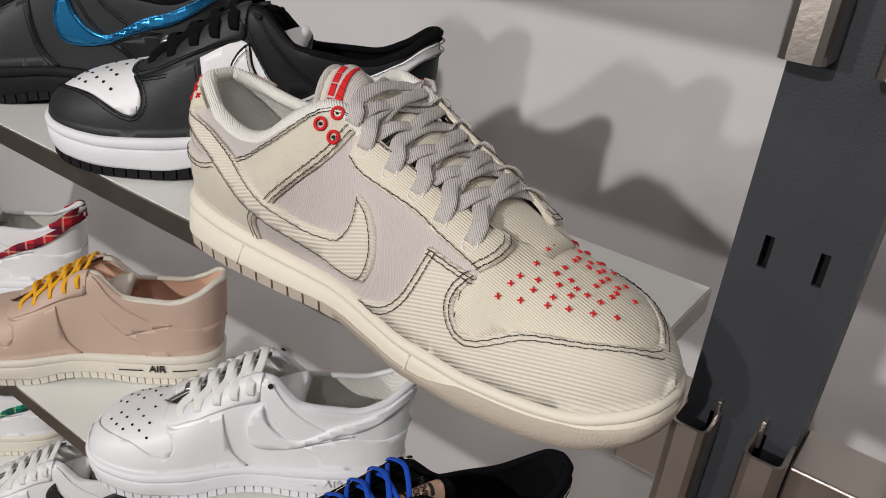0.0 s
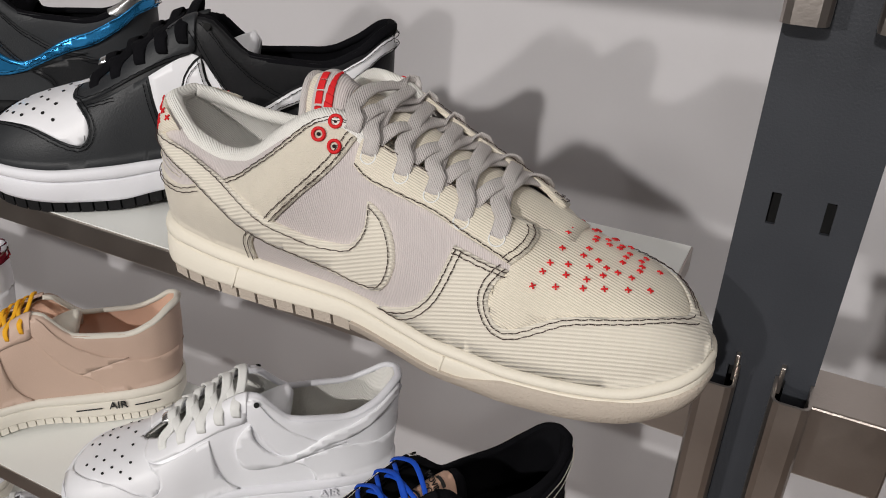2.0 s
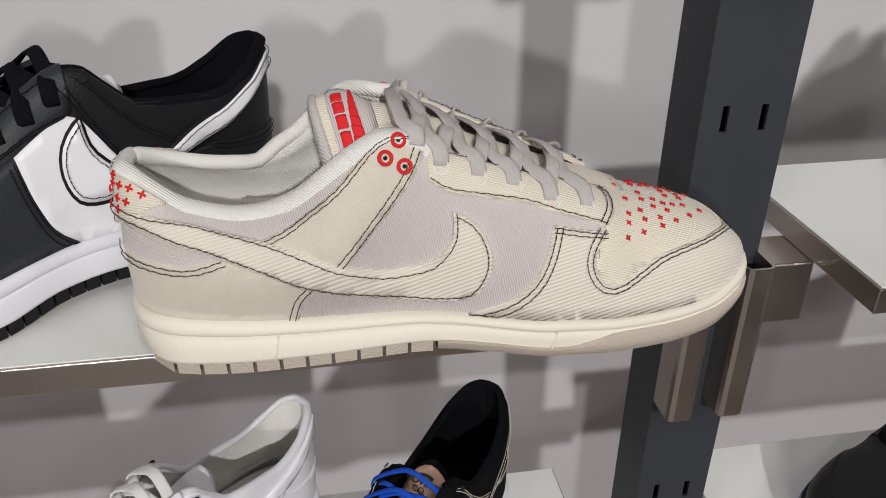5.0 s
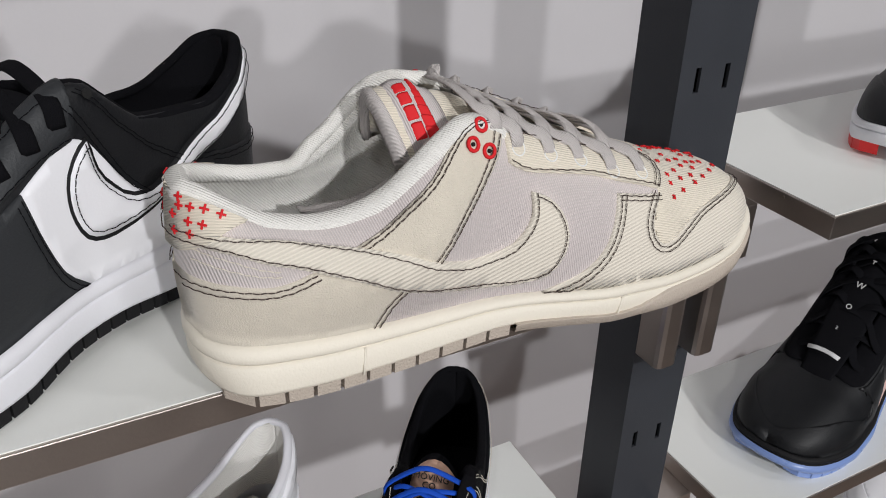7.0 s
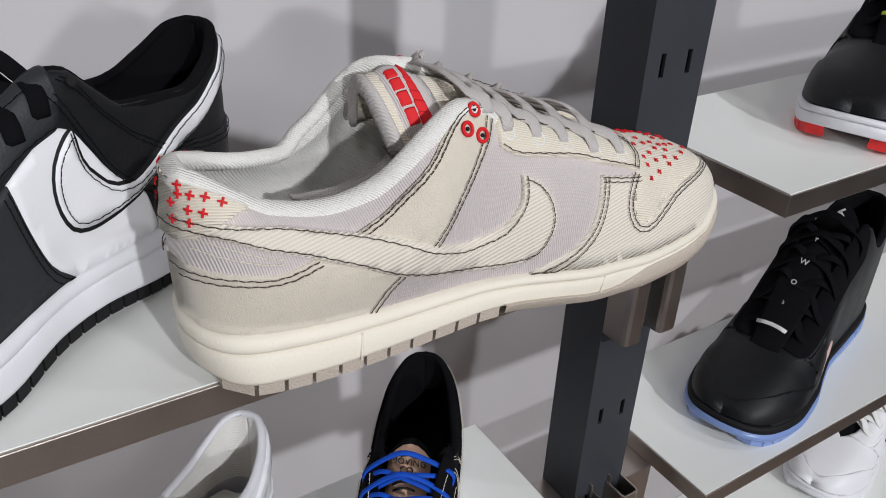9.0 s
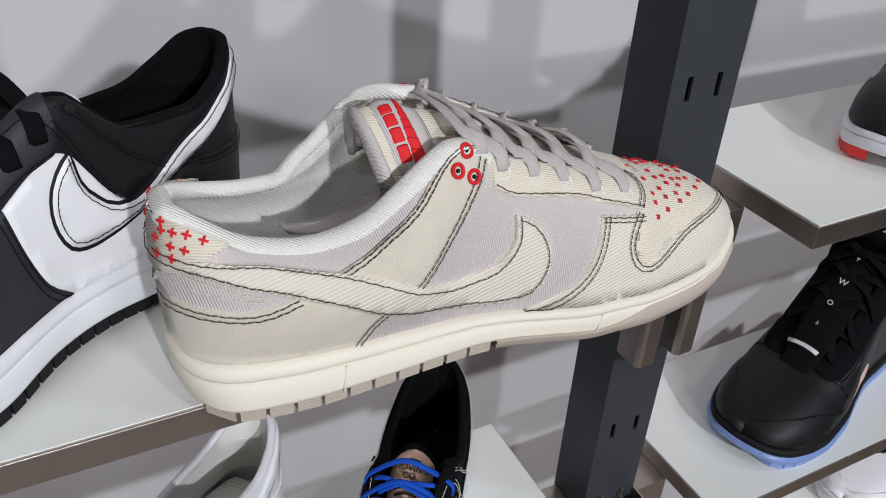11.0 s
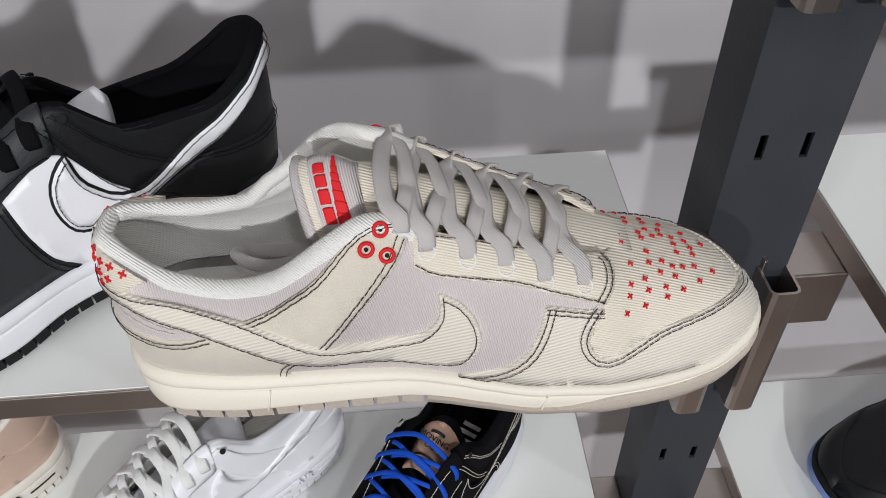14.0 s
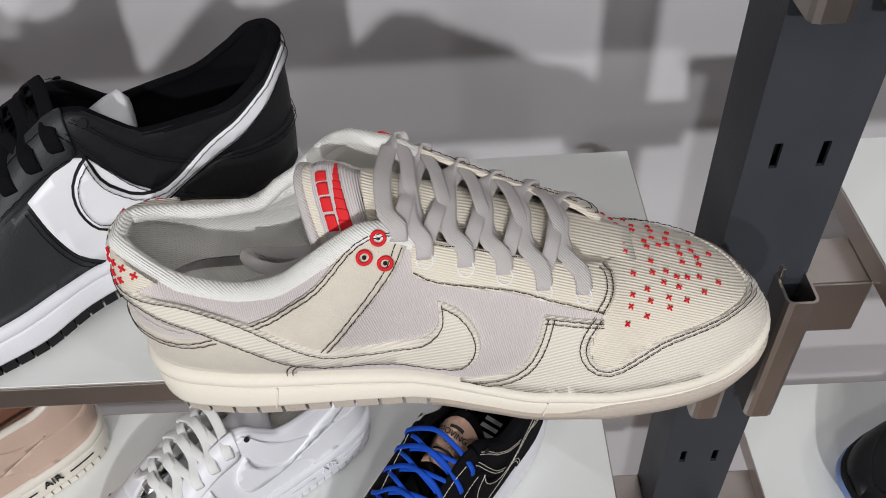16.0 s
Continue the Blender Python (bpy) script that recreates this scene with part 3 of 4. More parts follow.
def shelf(x0, x1, z):
    s = tagged(new("shelf"), "white laminate shelf in a brushed steel tray", "shelf", "shelves on the wall")
    box("tray", (x0, -0.0572, z - 0.0168), (x1, 0.1095, z - 0.0008), STEEL, s, 0.0006, "brushed steel tray edge")
    box("top_panel", (x0 + 0.0012, -0.0558, z - 0.0007), (x1 - 0.0012, 0.1083, z), SHELF_TOP, s, 0, "white laminate top")
    return s


for z in (0.652, 0.926, 1.2, 1.474):
    shelf(-1.25, -0.054 + (0.003 if z < 1 else 0), z)
    shelf(0.064, 1.25, z)
    shelf_bracket(-1, z)
    shelf_bracket(1, z)


# ---- shoes ----
def dense(*segments):
    """One closed outline from several runs of (x, s): each run is smooth, corners stay between runs."""
    out = []
    for run in segments:
        if len(run) == 2:
            a, b = run
            n = max(1, int(max(abs(a[0] - b[0]) / 0.006, abs(a[1] - b[1]) / 0.06)))
            out += [(a[0] + (b[0] - a[0]) * i / n, a[1] + (b[1] - a[1]) * i / n) for i in range(n)]
        else:
            out += [(x * 0.1, s) for x, s in spline([(x * 10, s) for x, s in run], 0.04)][:-1]
    return out


QUARTER_EDGE = [(0.174, 0.0), (0.186, 0.10), (0.192, 0.30), (0.194, 0.55)]
VAMP_EDGE = [(0.2235, 0.66), (0.216, 0.42), (0.2155, 0.275), (0.2215, 0.19), (0.234, 0.25), (0.254, 0.44), (0.277, 0.62), (0.292, 0.82), (0.2975, 1.0)]
STAY_EDGE = [(0.1385, 0.60), (0.143, 0.56), (0.169, 0.60), (0.192, 0.625), (0.2195, 0.655)]
STAY_UPPER = [(0.148, 0.86), (0.165, 0.885), (0.19, 0.90), (0.216, 0.91)]
TOE_TOP = [(0.196, 0.555), (0.205, 0.578), (0.216, 0.60)]
STAY_END = [(0.2195, 0.655), (0.2255, 0.72), (0.2275, 0.85), (0.2255, 1.0)]
ANKLE_FRONT = [(0.101, 0.25), (0.122, 0.36), (0.1345, 0.525), (0.1445, 0.77)]
ANKLE_BACK = [(0.132, 0.86), (0.120, 0.72), (0.104, 0.66), (0.079, 0.475), (0.054, 0.42)]
SWOOSH_LOW = [(0.0, 0.47), (0.021, 0.465), (0.039, 0.40), (0.064, 0.34), (0.095, 0.175), (0.13, 0.035), (0.151, 0.012), (0.1625, 0.06), (0.168, 0.2), (0.1645, 0.325), (0.152, 0.40)]
SWOOSH_TOP = [(0.152, 0.40), (0.1495, 0.25), (0.141, 0.175), (0.128, 0.155), (0.101, 0.26), (0.072, 0.46), (0.045, 0.57), (0.012, 0.60), (0.0, 0.60)]
HEEL_EDGE = [(0.083, 0.0), (0.0875, 0.15), (0.101, 0.24), (0.058, 0.40), (0.027, 0.285), (0.012, 0.26), (0.0, 0.26)]
MUD = dense(QUARTER_EDGE, [(0.194, 0.55), (0.215, 0.60)], [(0.215, 0.60), (0.2235, 0.66)], VAMP_EDGE, [(0.2975, 1.0), (0.31, 1.0)], [(0.31, 1.0), (0.31, 0.0)], [(0.31, 0.0), (0.174, 0.0)])
VAMP = dense(VAMP_EDGE, [(0.2975, 1.0), (0.2255, 1.0)], [(0.2255, 1.0), (0.2235, 0.66)])
STAY = dense(STAY_EDGE, STAY_END, [(0.2255, 1.0), (0.136, 1.0)], [(0.136, 1.0), (0.1385, 0.60)])
ANKLE = dense(ANKLE_FRONT, [(0.1445, 0.77), (0.132, 0.86)], ANKLE_BACK, [(0.054, 0.42), (0.101, 0.25)])
SWOOSH = dense(SWOOSH_LOW, SWOOSH_TOP, [(0.0, 0.60), (0.0, 0.47)])
HEEL = dense([(0.0, 0.0), (0.083, 0.0)], HEEL_EDGE[:3], [(0.101, 0.24), (0.079, 0.335), (0.058, 0.40)], HEEL_EDGE[3:], [(0.0, 0.26), (0.0, 0.0)])


COMMON = dict(mud=MUD, vamp=VAMP, ankle=ANKLE, heel=HEEL, stay=STAY, swoosh=SWOOSH,
              seams=((VAMP_EDGE, -1, 2, 0.0020), (QUARTER_EDGE, -1, 2, 0.0020), (TOE_TOP, -1, 2, 0.0020), (STAY_EDGE[1:], 1, 1, 0.0026), (STAY_END, 1, 2, 0.0026), (STAY_UPPER, 1, 1, 0.0026), (ANKLE_FRONT, 1, 2, 0.0020), (ANKLE_BACK, 1, 2, 0.0020), (HEEL_EDGE[3:], 1, 2, 0.0019), (HEEL_EDGE[:3], 1, 2, 0.0019), (SWOOSH_LOW, 1, 1, 0.0033), (SWOOSH_TOP, 1, 1, 0.0033)))


def display_cut():
    """The panels and seams of the shoe on show."""
    quarter = [(0.157, 0.0), (0.1743, 0.078), (0.1851, 0.196), (0.1906, 0.346), (0.1942, 0.535)]
    top = [(0.1942, 0.535), (0.2073, 0.530), (0.2196, 0.546)]
    vamp = [(0.2196, 0.546), (0.2150, 0.412), (0.2135, 0.302), (0.2173, 0.209), (0.2235, 0.194), (0.2332, 0.265), (0.2455, 0.382), (0.2582, 0.455), (0.2715, 0.549), (0.2840, 0.70), (0.2905, 0.87), (0.2925, 1.0)]
    stay = [(0.1397, 0.63), (0.1482, 0.604), (0.1653, 0.633), (0.1824, 0.657), (0.1972, 0.622), (0.2097, 0.604), (0.2195, 0.588)]
    end = [(0.2195, 0.588), (0.2242, 0.747), (0.2245, 0.922), (0.2205, 1.0)]
    upper = [(0.148, 0.90), (0.1645, 0.935), (0.1822, 0.935), (0.2001, 0.935), (0.2150, 0.93)]
    front = [(0.1000, 0.27), (0.1041, 0.312), (0.1146, 0.389), (0.1245, 0.474), (0.1339, 0.63), (0.1390, 0.87)]
    back = [(0.1310, 0.94), (0.1221, 0.893), (0.1112, 0.801), (0.1019, 0.718), (0.0864, 0.681), (0.0670, 0.600)]
    low = [(0.0060, 0.47), (0.0147, 0.505), (0.0234, 0.532), (0.0342, 0.530), (0.0490, 0.498), (0.0657, 0.402), (0.0875, 0.232), (0.1116, 0.104), (0.1323, 0.061), (0.1483, 0.064), (0.1589, 0.094), (0.1651, 0.192), (0.1666, 0.299), (0.1634, 0.408), (0.1571, 0.477), (0.1496, 0.495)]
    high = [(0.1496, 0.495), (0.1498, 0.377), (0.1447, 0.274), (0.1356, 0.206), (0.1179, 0.201), (0.0991, 0.318), (0.0803, 0.505), (0.0590, 0.659), (0.0377, 0.709), (0.0212, 0.626), (0.0060, 0.56)]
    rear = [(0.0801, 0.0), (0.0841, 0.16), (0.0920, 0.25)]
    heel = [(0.0506, 0.486), (0.0394, 0.401), (0.0281, 0.357), (0.0150, 0.315), (0.0060, 0.29)]
    return dict(mud=dense(quarter, top, vamp, [(0.2925, 1.0), (0.31, 1.0)], [(0.31, 1.0), (0.31, 0.0)], [(0.31, 0.0), (0.157, 0.0)]),
                vamp=dense(vamp, [(0.2925, 1.0), (0.2205, 1.0)], [(0.2205, 1.0), (0.2196, 0.546)]),
                stay=dense(stay, end, [(0.2205, 1.0), (0.1405, 1.0)], [(0.1405, 1.0), (0.1397, 0.63)]),
                ankle=dense(front, [(0.1390, 0.87), (0.1400, 0.99)], [(0.1400, 0.99), (0.1310, 0.94)], back, [(0.0670, 0.600), (0.1000, 0.27)]),
                swoosh=dense(low, high, [(0.0060, 0.56), (0.0060, 0.47)]),
                heel=dense([(0.0, 0.0), (0.0801, 0.0)], rear, [(0.0920, 0.25), (0.0506, 0.486)], heel, [(0.0060, 0.29), (0.0, 0.29)], [(0.0, 0.29), (0.0, 0.0)]),
                patch=dense([(0.0, 0.40), (0.0061, 0.41), (0.0138, 0.503), (0.0213, 0.653), (0.0294, 0.84)], [(0.0294, 0.84), (0.020, 0.845), (0.0, 0.845)], [(0.0, 0.845), (0.0, 0.40)]),
                seams=((vamp, -1, 2, 0.0020), (quarter, -1, 2, 0.0020), (top, -1, 2, 0.0020), (stay, 1, 1, 0.0026), (end, 1, 2, 0.0026), (upper, 1, 1, 0.0026), (front, 1, 2, 0.0020), (back, 1, 2, 0.0020), (heel, 1, 2, 0.0019), (rear, 1, 2, 0.0019), (low, 1, 1, 0.0033), (high, 1, 1, 0.0033)))


def beside(line, by):
    """A line that runs by metres to the left of another on the shoe's side."""
    h, out = 0.085, []
    fine = [(x * 0.1, s) for x, s in spline([(x * 10, s) for x, s in line], 0.05)]
    for i, p in enumerate(fine):
        a, b = fine[max(i - 2, 0)], fine[min(i + 2, len(fine) - 1)]
        t = (b[0] - a[0], (b[1] - a[1]) * h)
        l = math.hypot(*t) or 1.0
        out.append((p[0] - by * t[1] / l, max(0.004, p[1] + by * t[0] / l / h)))
    return out


def tongue_point(last, u, v, lift=0.0):
    """The tongue's upper face: u from the vamp (0) to its top (1), v across from -1 to 1."""
    k = last.k
    x = curve([(0, 0.238), (0.25, 0.2), (0.5, 0.165), (0.75, 0.130), (0.9, 0.111), (1, 0.102)])(u) * k
    z = curve([(0, 0.0600), (0.25, 0.0755), (0.5, 0.0915), (0.75, 0.1075), (0.9, 0.116), (1, 0.1185)])(u) * k + last.rise * min(1.0, u * 2)
    hw = curve([(0, 0.013), (0.3, 0.018), (0.6, 0.020), (0.85, 0.0225), (1, 0.0215)])(u) * k
    drop = curve([(0, 0.002), (0.4, 0.006), (0.8, 0.020), (1, 0.024)])(u) * k
    a, b, c = last.tongue_shift
    if last.puff and 0.5 < u < 0.97:
        z += last.puff * abs(math.sin(math.pi * (u - 0.5) / 0.157)) ** 0.6 * (1 - 0.6 * v * v)
    return (x + a * u * u + lift * 0.5 + drop * 0.25 * v * v, v * hw * (1 + lift * 12) + b * u, z + c * u * u + last.tongue_base * (1 - u) - drop * v * v + lift * 0.85)


def tongue(last, parent, mat, label=""):
    nu, nv = 22, 12
    vs, fs = [], []
    for lift in (0.0, -0.007):
        for i in range(nu + 1):
            for j in range(nv + 1):
                p = tongue_point(last, i / nu, -1 + 2 * j / nv, lift)
                vs.append((p[0], p[1], p[2]))
    n = (nu + 1) * (nv + 1)
    for i in range(nu):
        for j in range(nv):
            a = i * (nv + 1) + j
            fs.append((a, a + 1, a + nv + 2, a + nv + 1))
            fs.append((n + a, n + a + 1, n + a + nv + 2, n + a + nv + 1))
    rim = [j for j in range(nv + 1)] + [i * (nv + 1) + nv for i in range(1, nu + 1)] + [nu * (nv + 1) + j for j in range(nv - 1, -1, -1)] + [i * (nv + 1) for i in range(nu - 1, 0, -1)]
    for a, b in zip(rim, rim[1:] + rim[:1]):
        fs.append((a, b, n + b, n + a))
    return mesh_part("tongue", vs, fs, mat, parent, label)


def tongue_patch(last, parent, name, u0, u1, v0, v1, mat, label="", lift=0.0012):
    nu = nv = 6
    vs = [tongue_point(last, u0 + (u1 - u0) * i / nu, v0 + (v1 - v0) * j / nv, h) for h in (lift, lift - 0.0012) for i in range(nu + 1) for j in range(nv + 1)]
    n = (nu + 1) * (nv + 1)
    fs = []
    for i in range(nu):
        for j in range(nv):
            a = i * (nv + 1) + j
            fs.append((a, a + 1, a + nv + 2, a + nv + 1))
    rim = [j for j in range(nv + 1)] + [i * (nv + 1) + nv for i in range(1, nu + 1)] + [nu * (nv + 1) + j for j in range(nv - 1, -1, -1)] + [i * (nv + 1) for i in range(nu - 1, 0, -1)]
    fs += [(a, b, n + b, n + a) for a, b in zip(rim, rim[1:] + rim[:1])]
    return mesh_part(name, vs, fs, mat, parent, label)


EYELETS = [(0.1465, 0.66), (0.161, 0.665), (0.1765, 0.70), (0.194, 0.735), (0.211, 0.80)]


def laces(last, parent, mat, wide=0.0072, thick=0.0017, rows=EYELETS, cross=True):
    for i, (x, s) in enumerate(rows):
        lots = []
        for side in (-1, 1):
            xe = x - 0.004 - 0.003 * i / 4
            a = last.point(x * last.k, s, side, 0.0012)
            b = last.point((x - 0.001) * last.k, min(1, s + 0.15), side, 0.0035)
            e = last.point(xe * last.k, 1.0, side, 0.0)
            top = last.ht(xe * last.k)
            lots.append([a, b, (e[0], e[1] * 0.8, top + 0.0075 * last.lace_lift * last.k)])
        crown = ((x - 0.006) * last.k, 0, last.ht((x - 0.006) * last.k) + 0.0125 * last.lace_lift * last.k)
        pts = spline(lots[0] + [crown] + lots[1][::-1], 0.003)
        ups = []
        for p in pts:
            ups.append((0.35, p[1] / (0.03 * last.k) * 1.1, max(0.15, 1 - abs(p[1]) / (0.045 * last.k))))
        mesh_part("lace", *sweep(pts, wide, thick, ups), mat, parent)
        if cross and i:
            x2, s2 = rows[i - 1]
            for side in (-1, 1):
                a = last.point(x * last.k, min(1, s + 0.1), side, 0.0005)
                b = last.point(x2 * last.k, min(1, s2 + 0.1), -side, 0.0005)
                xm = (x + x2) / 2 * last.k
                mid = (xm, 0, last.ht(xm) + (0.006 if side > 0 else 0.0085) * last.k)
                pts = spline([a, (a[0] * 0.7 + b[0] * 0.3, a[1] * 0.55, last.ht(x * last.k) + 0.005 * last.k), mid, (a[0] * 0.3 + b[0] * 0.7, b[1] * 0.55, last.ht(x2 * last.k) + 0.005 * last.k), b], 0.003)
                mesh_part("lace", *sweep(pts, wide * 0.9, thick, (0.4, 0, 1)), mat, parent)


def ring_on(last, x, s, side, radius, thick, out=0.002):
    c = Vector(last.point(x * last.k, s, side, out))
    u = (Vector(last.point((x + 0.003) * last.k, s, side, out)) - c).normalized()
    n = (Vector(last.point(x * last.k, s, side, out + 0.003)) - c).normalized()
    v = n.cross(u)
    pts = [c + u * radius * math.cos(a) + v * radius * math.sin(a) for a in [2 * math.pi * i / 20 for i in range(21)]]
    return sweep(pts, thick, thick, tuple(n), 6, False)


def dot_on(last, x, s, side, radius, out, n_side=8):
    c = Vector(last.point(x * last.k, s, side, out))
    u = (Vector(last.point((x + 0.003) * last.k, s, side, out)) - c).normalized()
    n = (Vector(last.point(x * last.k, s, side, out + 0.003)) - c).normalized()
    v = n.cross(u)
    ring = [c + u * radius * math.cos(2 * math.pi * i / n_side) + v * radius * math.sin(2 * math.pi * i / n_side) for i in range(n_side)]
    vs = [tuple(p) for p in ring] + [tuple(p - n * 0.0008) for p in ring]
    return vs, [tuple(range(n_side))] + [(i, (i + 1) % n_side, n_side + (i + 1) % n_side, n_side + i) for i in range(n_side)]


def cross_on(last, x, s, side, size, out, turn=0.0):
    c = Vector(last.point(x * last.k, s, side, out))
    u = (Vector(last.point((x + 0.003) * last.k, s, side, out)) - c).normalized()
    n = (Vector(last.point(x * last.k, s, side, out + 0.003)) - c).normalized()
    v = n.cross(u)
    a, b = u * math.cos(turn) + v * math.sin(turn), v * math.cos(turn) - u * math.sin(turn)
    lots = []
    for d in (a, b):
        lots.append(sweep([c - d * size, c + n * 0.0004, c + d * size], size * 0.55, 0.0008, tuple(n), 5))
    return join(lots)


def sole_strip(last, x0, x1, high):
    """A plain strip of outsole along both edges of the shoe, round the toe."""
    xs = [x for x in shoe_stations(last) if x0 * last.k <= x <= x1 * last.k]
    rows = [(-0.010, 1.0), (-0.0008, 1.0), (0.0020, 0.75), (0.0031, -0.2), (0.0033, -0.9), (0.0030, -1.02), (0.0005, -1.1)]
    ring = [(x, -1) for x in xs] + [(last.size, 0)] + [(x, 1) for x in reversed(xs)]
    vs, fs, n = [], [], len(ring)
    for off, h in rows:
        for x, side in ring:
            g = max(0.0, 1 - (last.size - x) / 0.03)
            w = last.width(x, side or 1)
            w += last.flare(x) * min(1.0, w / 0.02)
            r = min(1.0, max(0.0, (x / last.k - 0.205) / 0.02))
            up = h if h > 0 else h * (0.1 + 1.2 * r)
            vs.append((x + off * g ** 0.5, side * max(0.0, w + off * min(1.0, w / 0.02)) + last.centre(x), last.zb(x) + 0.0008 - high * up * last.k * (1 - 0.25 * g)))
    for j in range(len(rows) - 1):
        fs += [(j * n + i, j * n + i + 1, (j + 1) * n + i + 1, (j + 1) * n + i) for i in range(n - 1)]
    return vs, fs


def tread(last, x0, x1, count, high):
    """Separate blocks round the lower edge of the sole."""
    lots = []
    for side in (-1, 1):
        for i in range(count):
            a = x0 + (x1 - x0) * i / count
            b = x0 + (x1 - x0) * (i + 0.86) / count
            vs = []
            for z in (0, 1):
                for x, inn in ((a, 0), (b, 0), (b, 1), (a, 1)):
                    x = x * last.k
                    w = last.width(x, side) + last.flare(x) + 0.001 - (0.0008 if z == 0 else 0)
                    zt = last.zb(x) + 0.0008
                    vs.append((x, side * (w if not inn else w * 0.55), zt - high * (1 - z) * last.k))
            lots.append((vs, [(0, 1, 2, 3), (4, 5, 6, 7), (0, 1, 5, 4), (1, 2, 6, 5), (2, 3, 7, 6), (3, 0, 4, 7)]))
    return lots


MID_PROFILE = [(-0.012, 0.0), (-0.0012, 0.0), (0.0010, 0.02), (0.0016, 0.10), (0.0022, 0.35), (0.0022, 0.58), (0.0018, 0.615), (0.0001, 0.63), (0.0001, 0.645), (0.0018, 0.66), (0.0026, 0.70), (0.0029, 0.80), (0.0024, 0.92), (0.0010, 0.98), (-0.0010, 1.0), (-0.0060, 1.02)]


def sneaker(name, m, label, mats, last=None, lace_rows=EYELETS, tread_count=30, perf=None, lace_wide=0.0088, extra=(), band=None, lugs=0, rim_wide=0.0072, cut=None):
    """A laced shoe. mats: body, toe, vamp, stay, ankle, heel, swoosh, collar, lining, tongue, lace, mid, out, thread."""
    last = last or Last()
    shoe = tagged(new(name), label, "sneaker", "shoes on the shelves")
    shoe.matrix_world = m
    k = last.k
    mesh_part("upper", *shell(last), mats["body"], shoe)
    inner = shell(last, -0.0045 * k, 0.15, 1.0, 0.0, 0.26 * k, 8)
    mesh_part("lining", *inner, mats["lining"], shoe)
    xs = [x for x in shoe_stations(last) if 0.018 * k < x < 0.28 * k]
    n = len(xs)
    vs = [(x, sd * (last.width(x, sd or 1) - 0.006) + last.centre(x), last.hm(x) + 0.012 * k) for sd in (-1, 0, 1) for x in xs]
    mesh_part("insole", vs, [(r * n + i, r * n + i + 1, (r + 1) * n + i + 1, (r + 1) * n + i) for r in (0, 1) for i in range(n - 1)], mats["lining"], shoe)
    rim_x = (last.rim_front, 0.132, 0.126, 0.12, 0.112, 0.104, 0.095, 0.085, 0.075, 0.065, 0.055, 0.045, 0.036, 0.029, 0.023, 0.018, 0.014, 0.011, 0.009)
    rim = [last.point(x * k, 1.0, -1, -0.002) for x in rim_x] + [last.point(x * k, 1.0, 1, -0.002) for x in reversed(rim_x)]
    cen = Vector((0.07 * k, 0, 0.02))
    mesh_part("collar", *sweep(spline(rim, 0.004), rim_wide * k, rim_wide * 0.76 * k, [tuple((Vector(p) - cen).normalized()) for p in spline(rim, 0.004)], 10), mats["collar"], shoe)
    vs, fs, ring = sole_loft(last, MID_PROFILE)
    cap_ring(vs, fs, ring, 0)
    mesh_part("midsole", vs, fs, mats["mid"], shoe)
    if band:
        vs, fs, ring = sole_loft(last, [(-0.003, -0.02), (0.0025, 0.0), (0.0042, 0.2), (0.0040, 0.50), (0.0015, 0.55)])
        mesh_part("sole_band", vs, fs, band, shoe, "coloured rubber band round the sole")
    if lugs:
        for block in tread(last, 0.0125, 0.142, lugs, 0.0065):
            mesh_part("tread_block", *block, mats["out"], shoe, "", False)
        mesh_part("outsole", *sole_strip(last, 0.1415, last.size / k - 0.0002, 0.0052), mats["out"], shoe)
        for side in (-1, 1):
            for x in (0.070, 0.196):
                x *= k
                pts = [(x + 0.004 * (u - 0.5), side * (last.width(x, side) + 0.0022 + last.flare(x) * (1 - u)) + last.centre(x), last.zb(x) + (last.hm(x) - last.zb(x)) * u) for u in (0.02, 0.2, 0.4, 0.62)]
                mesh_part("sole_seam", *sweep(pts, 0.0011, 0.0011, (0, side, 0), 6), mats["mid"], shoe)
    else:
        lots = tread(last, 0.012, 0.296, tread_count, 0.0085)
        mesh_part("outsole", *join(lots), mats["out"], shoe, "", False, "stuff")
    cut = cut or COMMON
    plates = [("toe_overlay", cut["mud"], "toe", 0.0012), ("vamp", cut["vamp"], "vamp", 0.0004), ("ankle_overlay", cut["ankle"], "ankle", 0.0012), ("heel_overlay", cut["heel"], "heel", 0.0011), ("lace_stay", cut["stay"], "stay", 0.0018), ("swoosh_patch", cut["swoosh"], "swoosh", 0.0024)]
    for pname, poly, key, out in plates + list(extra):
        if mats.get(key):
            for side in (-1, 1):
                mesh_part(pname, *overlay(last, poly, side, out, out + 0.0008, sharp=True), mats[key], shoe)
    tongue(last, shoe, mats["tongue"])
    laces(last, shoe, mats["lace"], lace_wide * k, rows=lace_rows)
    if mats.get("thread"):
        lots = []
        for side in (-1, 1):
            for line, hand, rows, out in cut["seams"]:
                for row in range(rows):
                    lots.append(stitches(last, beside(line, hand * (0.0016 + 0.0026 * row)), side, out))
        mesh_part("stitching", *join(lots), mats["thread"], shoe, "", False, "stuff")
    if perf:
        # Perforations are discs laid on the vamp, their inner shade painted as black.
        lots = []
        for side in (-1, 1):
            for x, ss in ((0.240, (0.95, 0.72, 0.5)), (0.248, (0.84, 0.62)), (0.256, (0.95, 0.72)), (0.264, (0.86, 0.66)), (0.272, (0.95, 0.76)), (0.280, (0.88,))):
                for s in ss:
                    lots.append(dot_on(last, x, s, side, 0.0011, 0.0009))
        mesh_part("perforation", *join(lots), perf, shoe, "", False, "stuff")
    return shoe, last


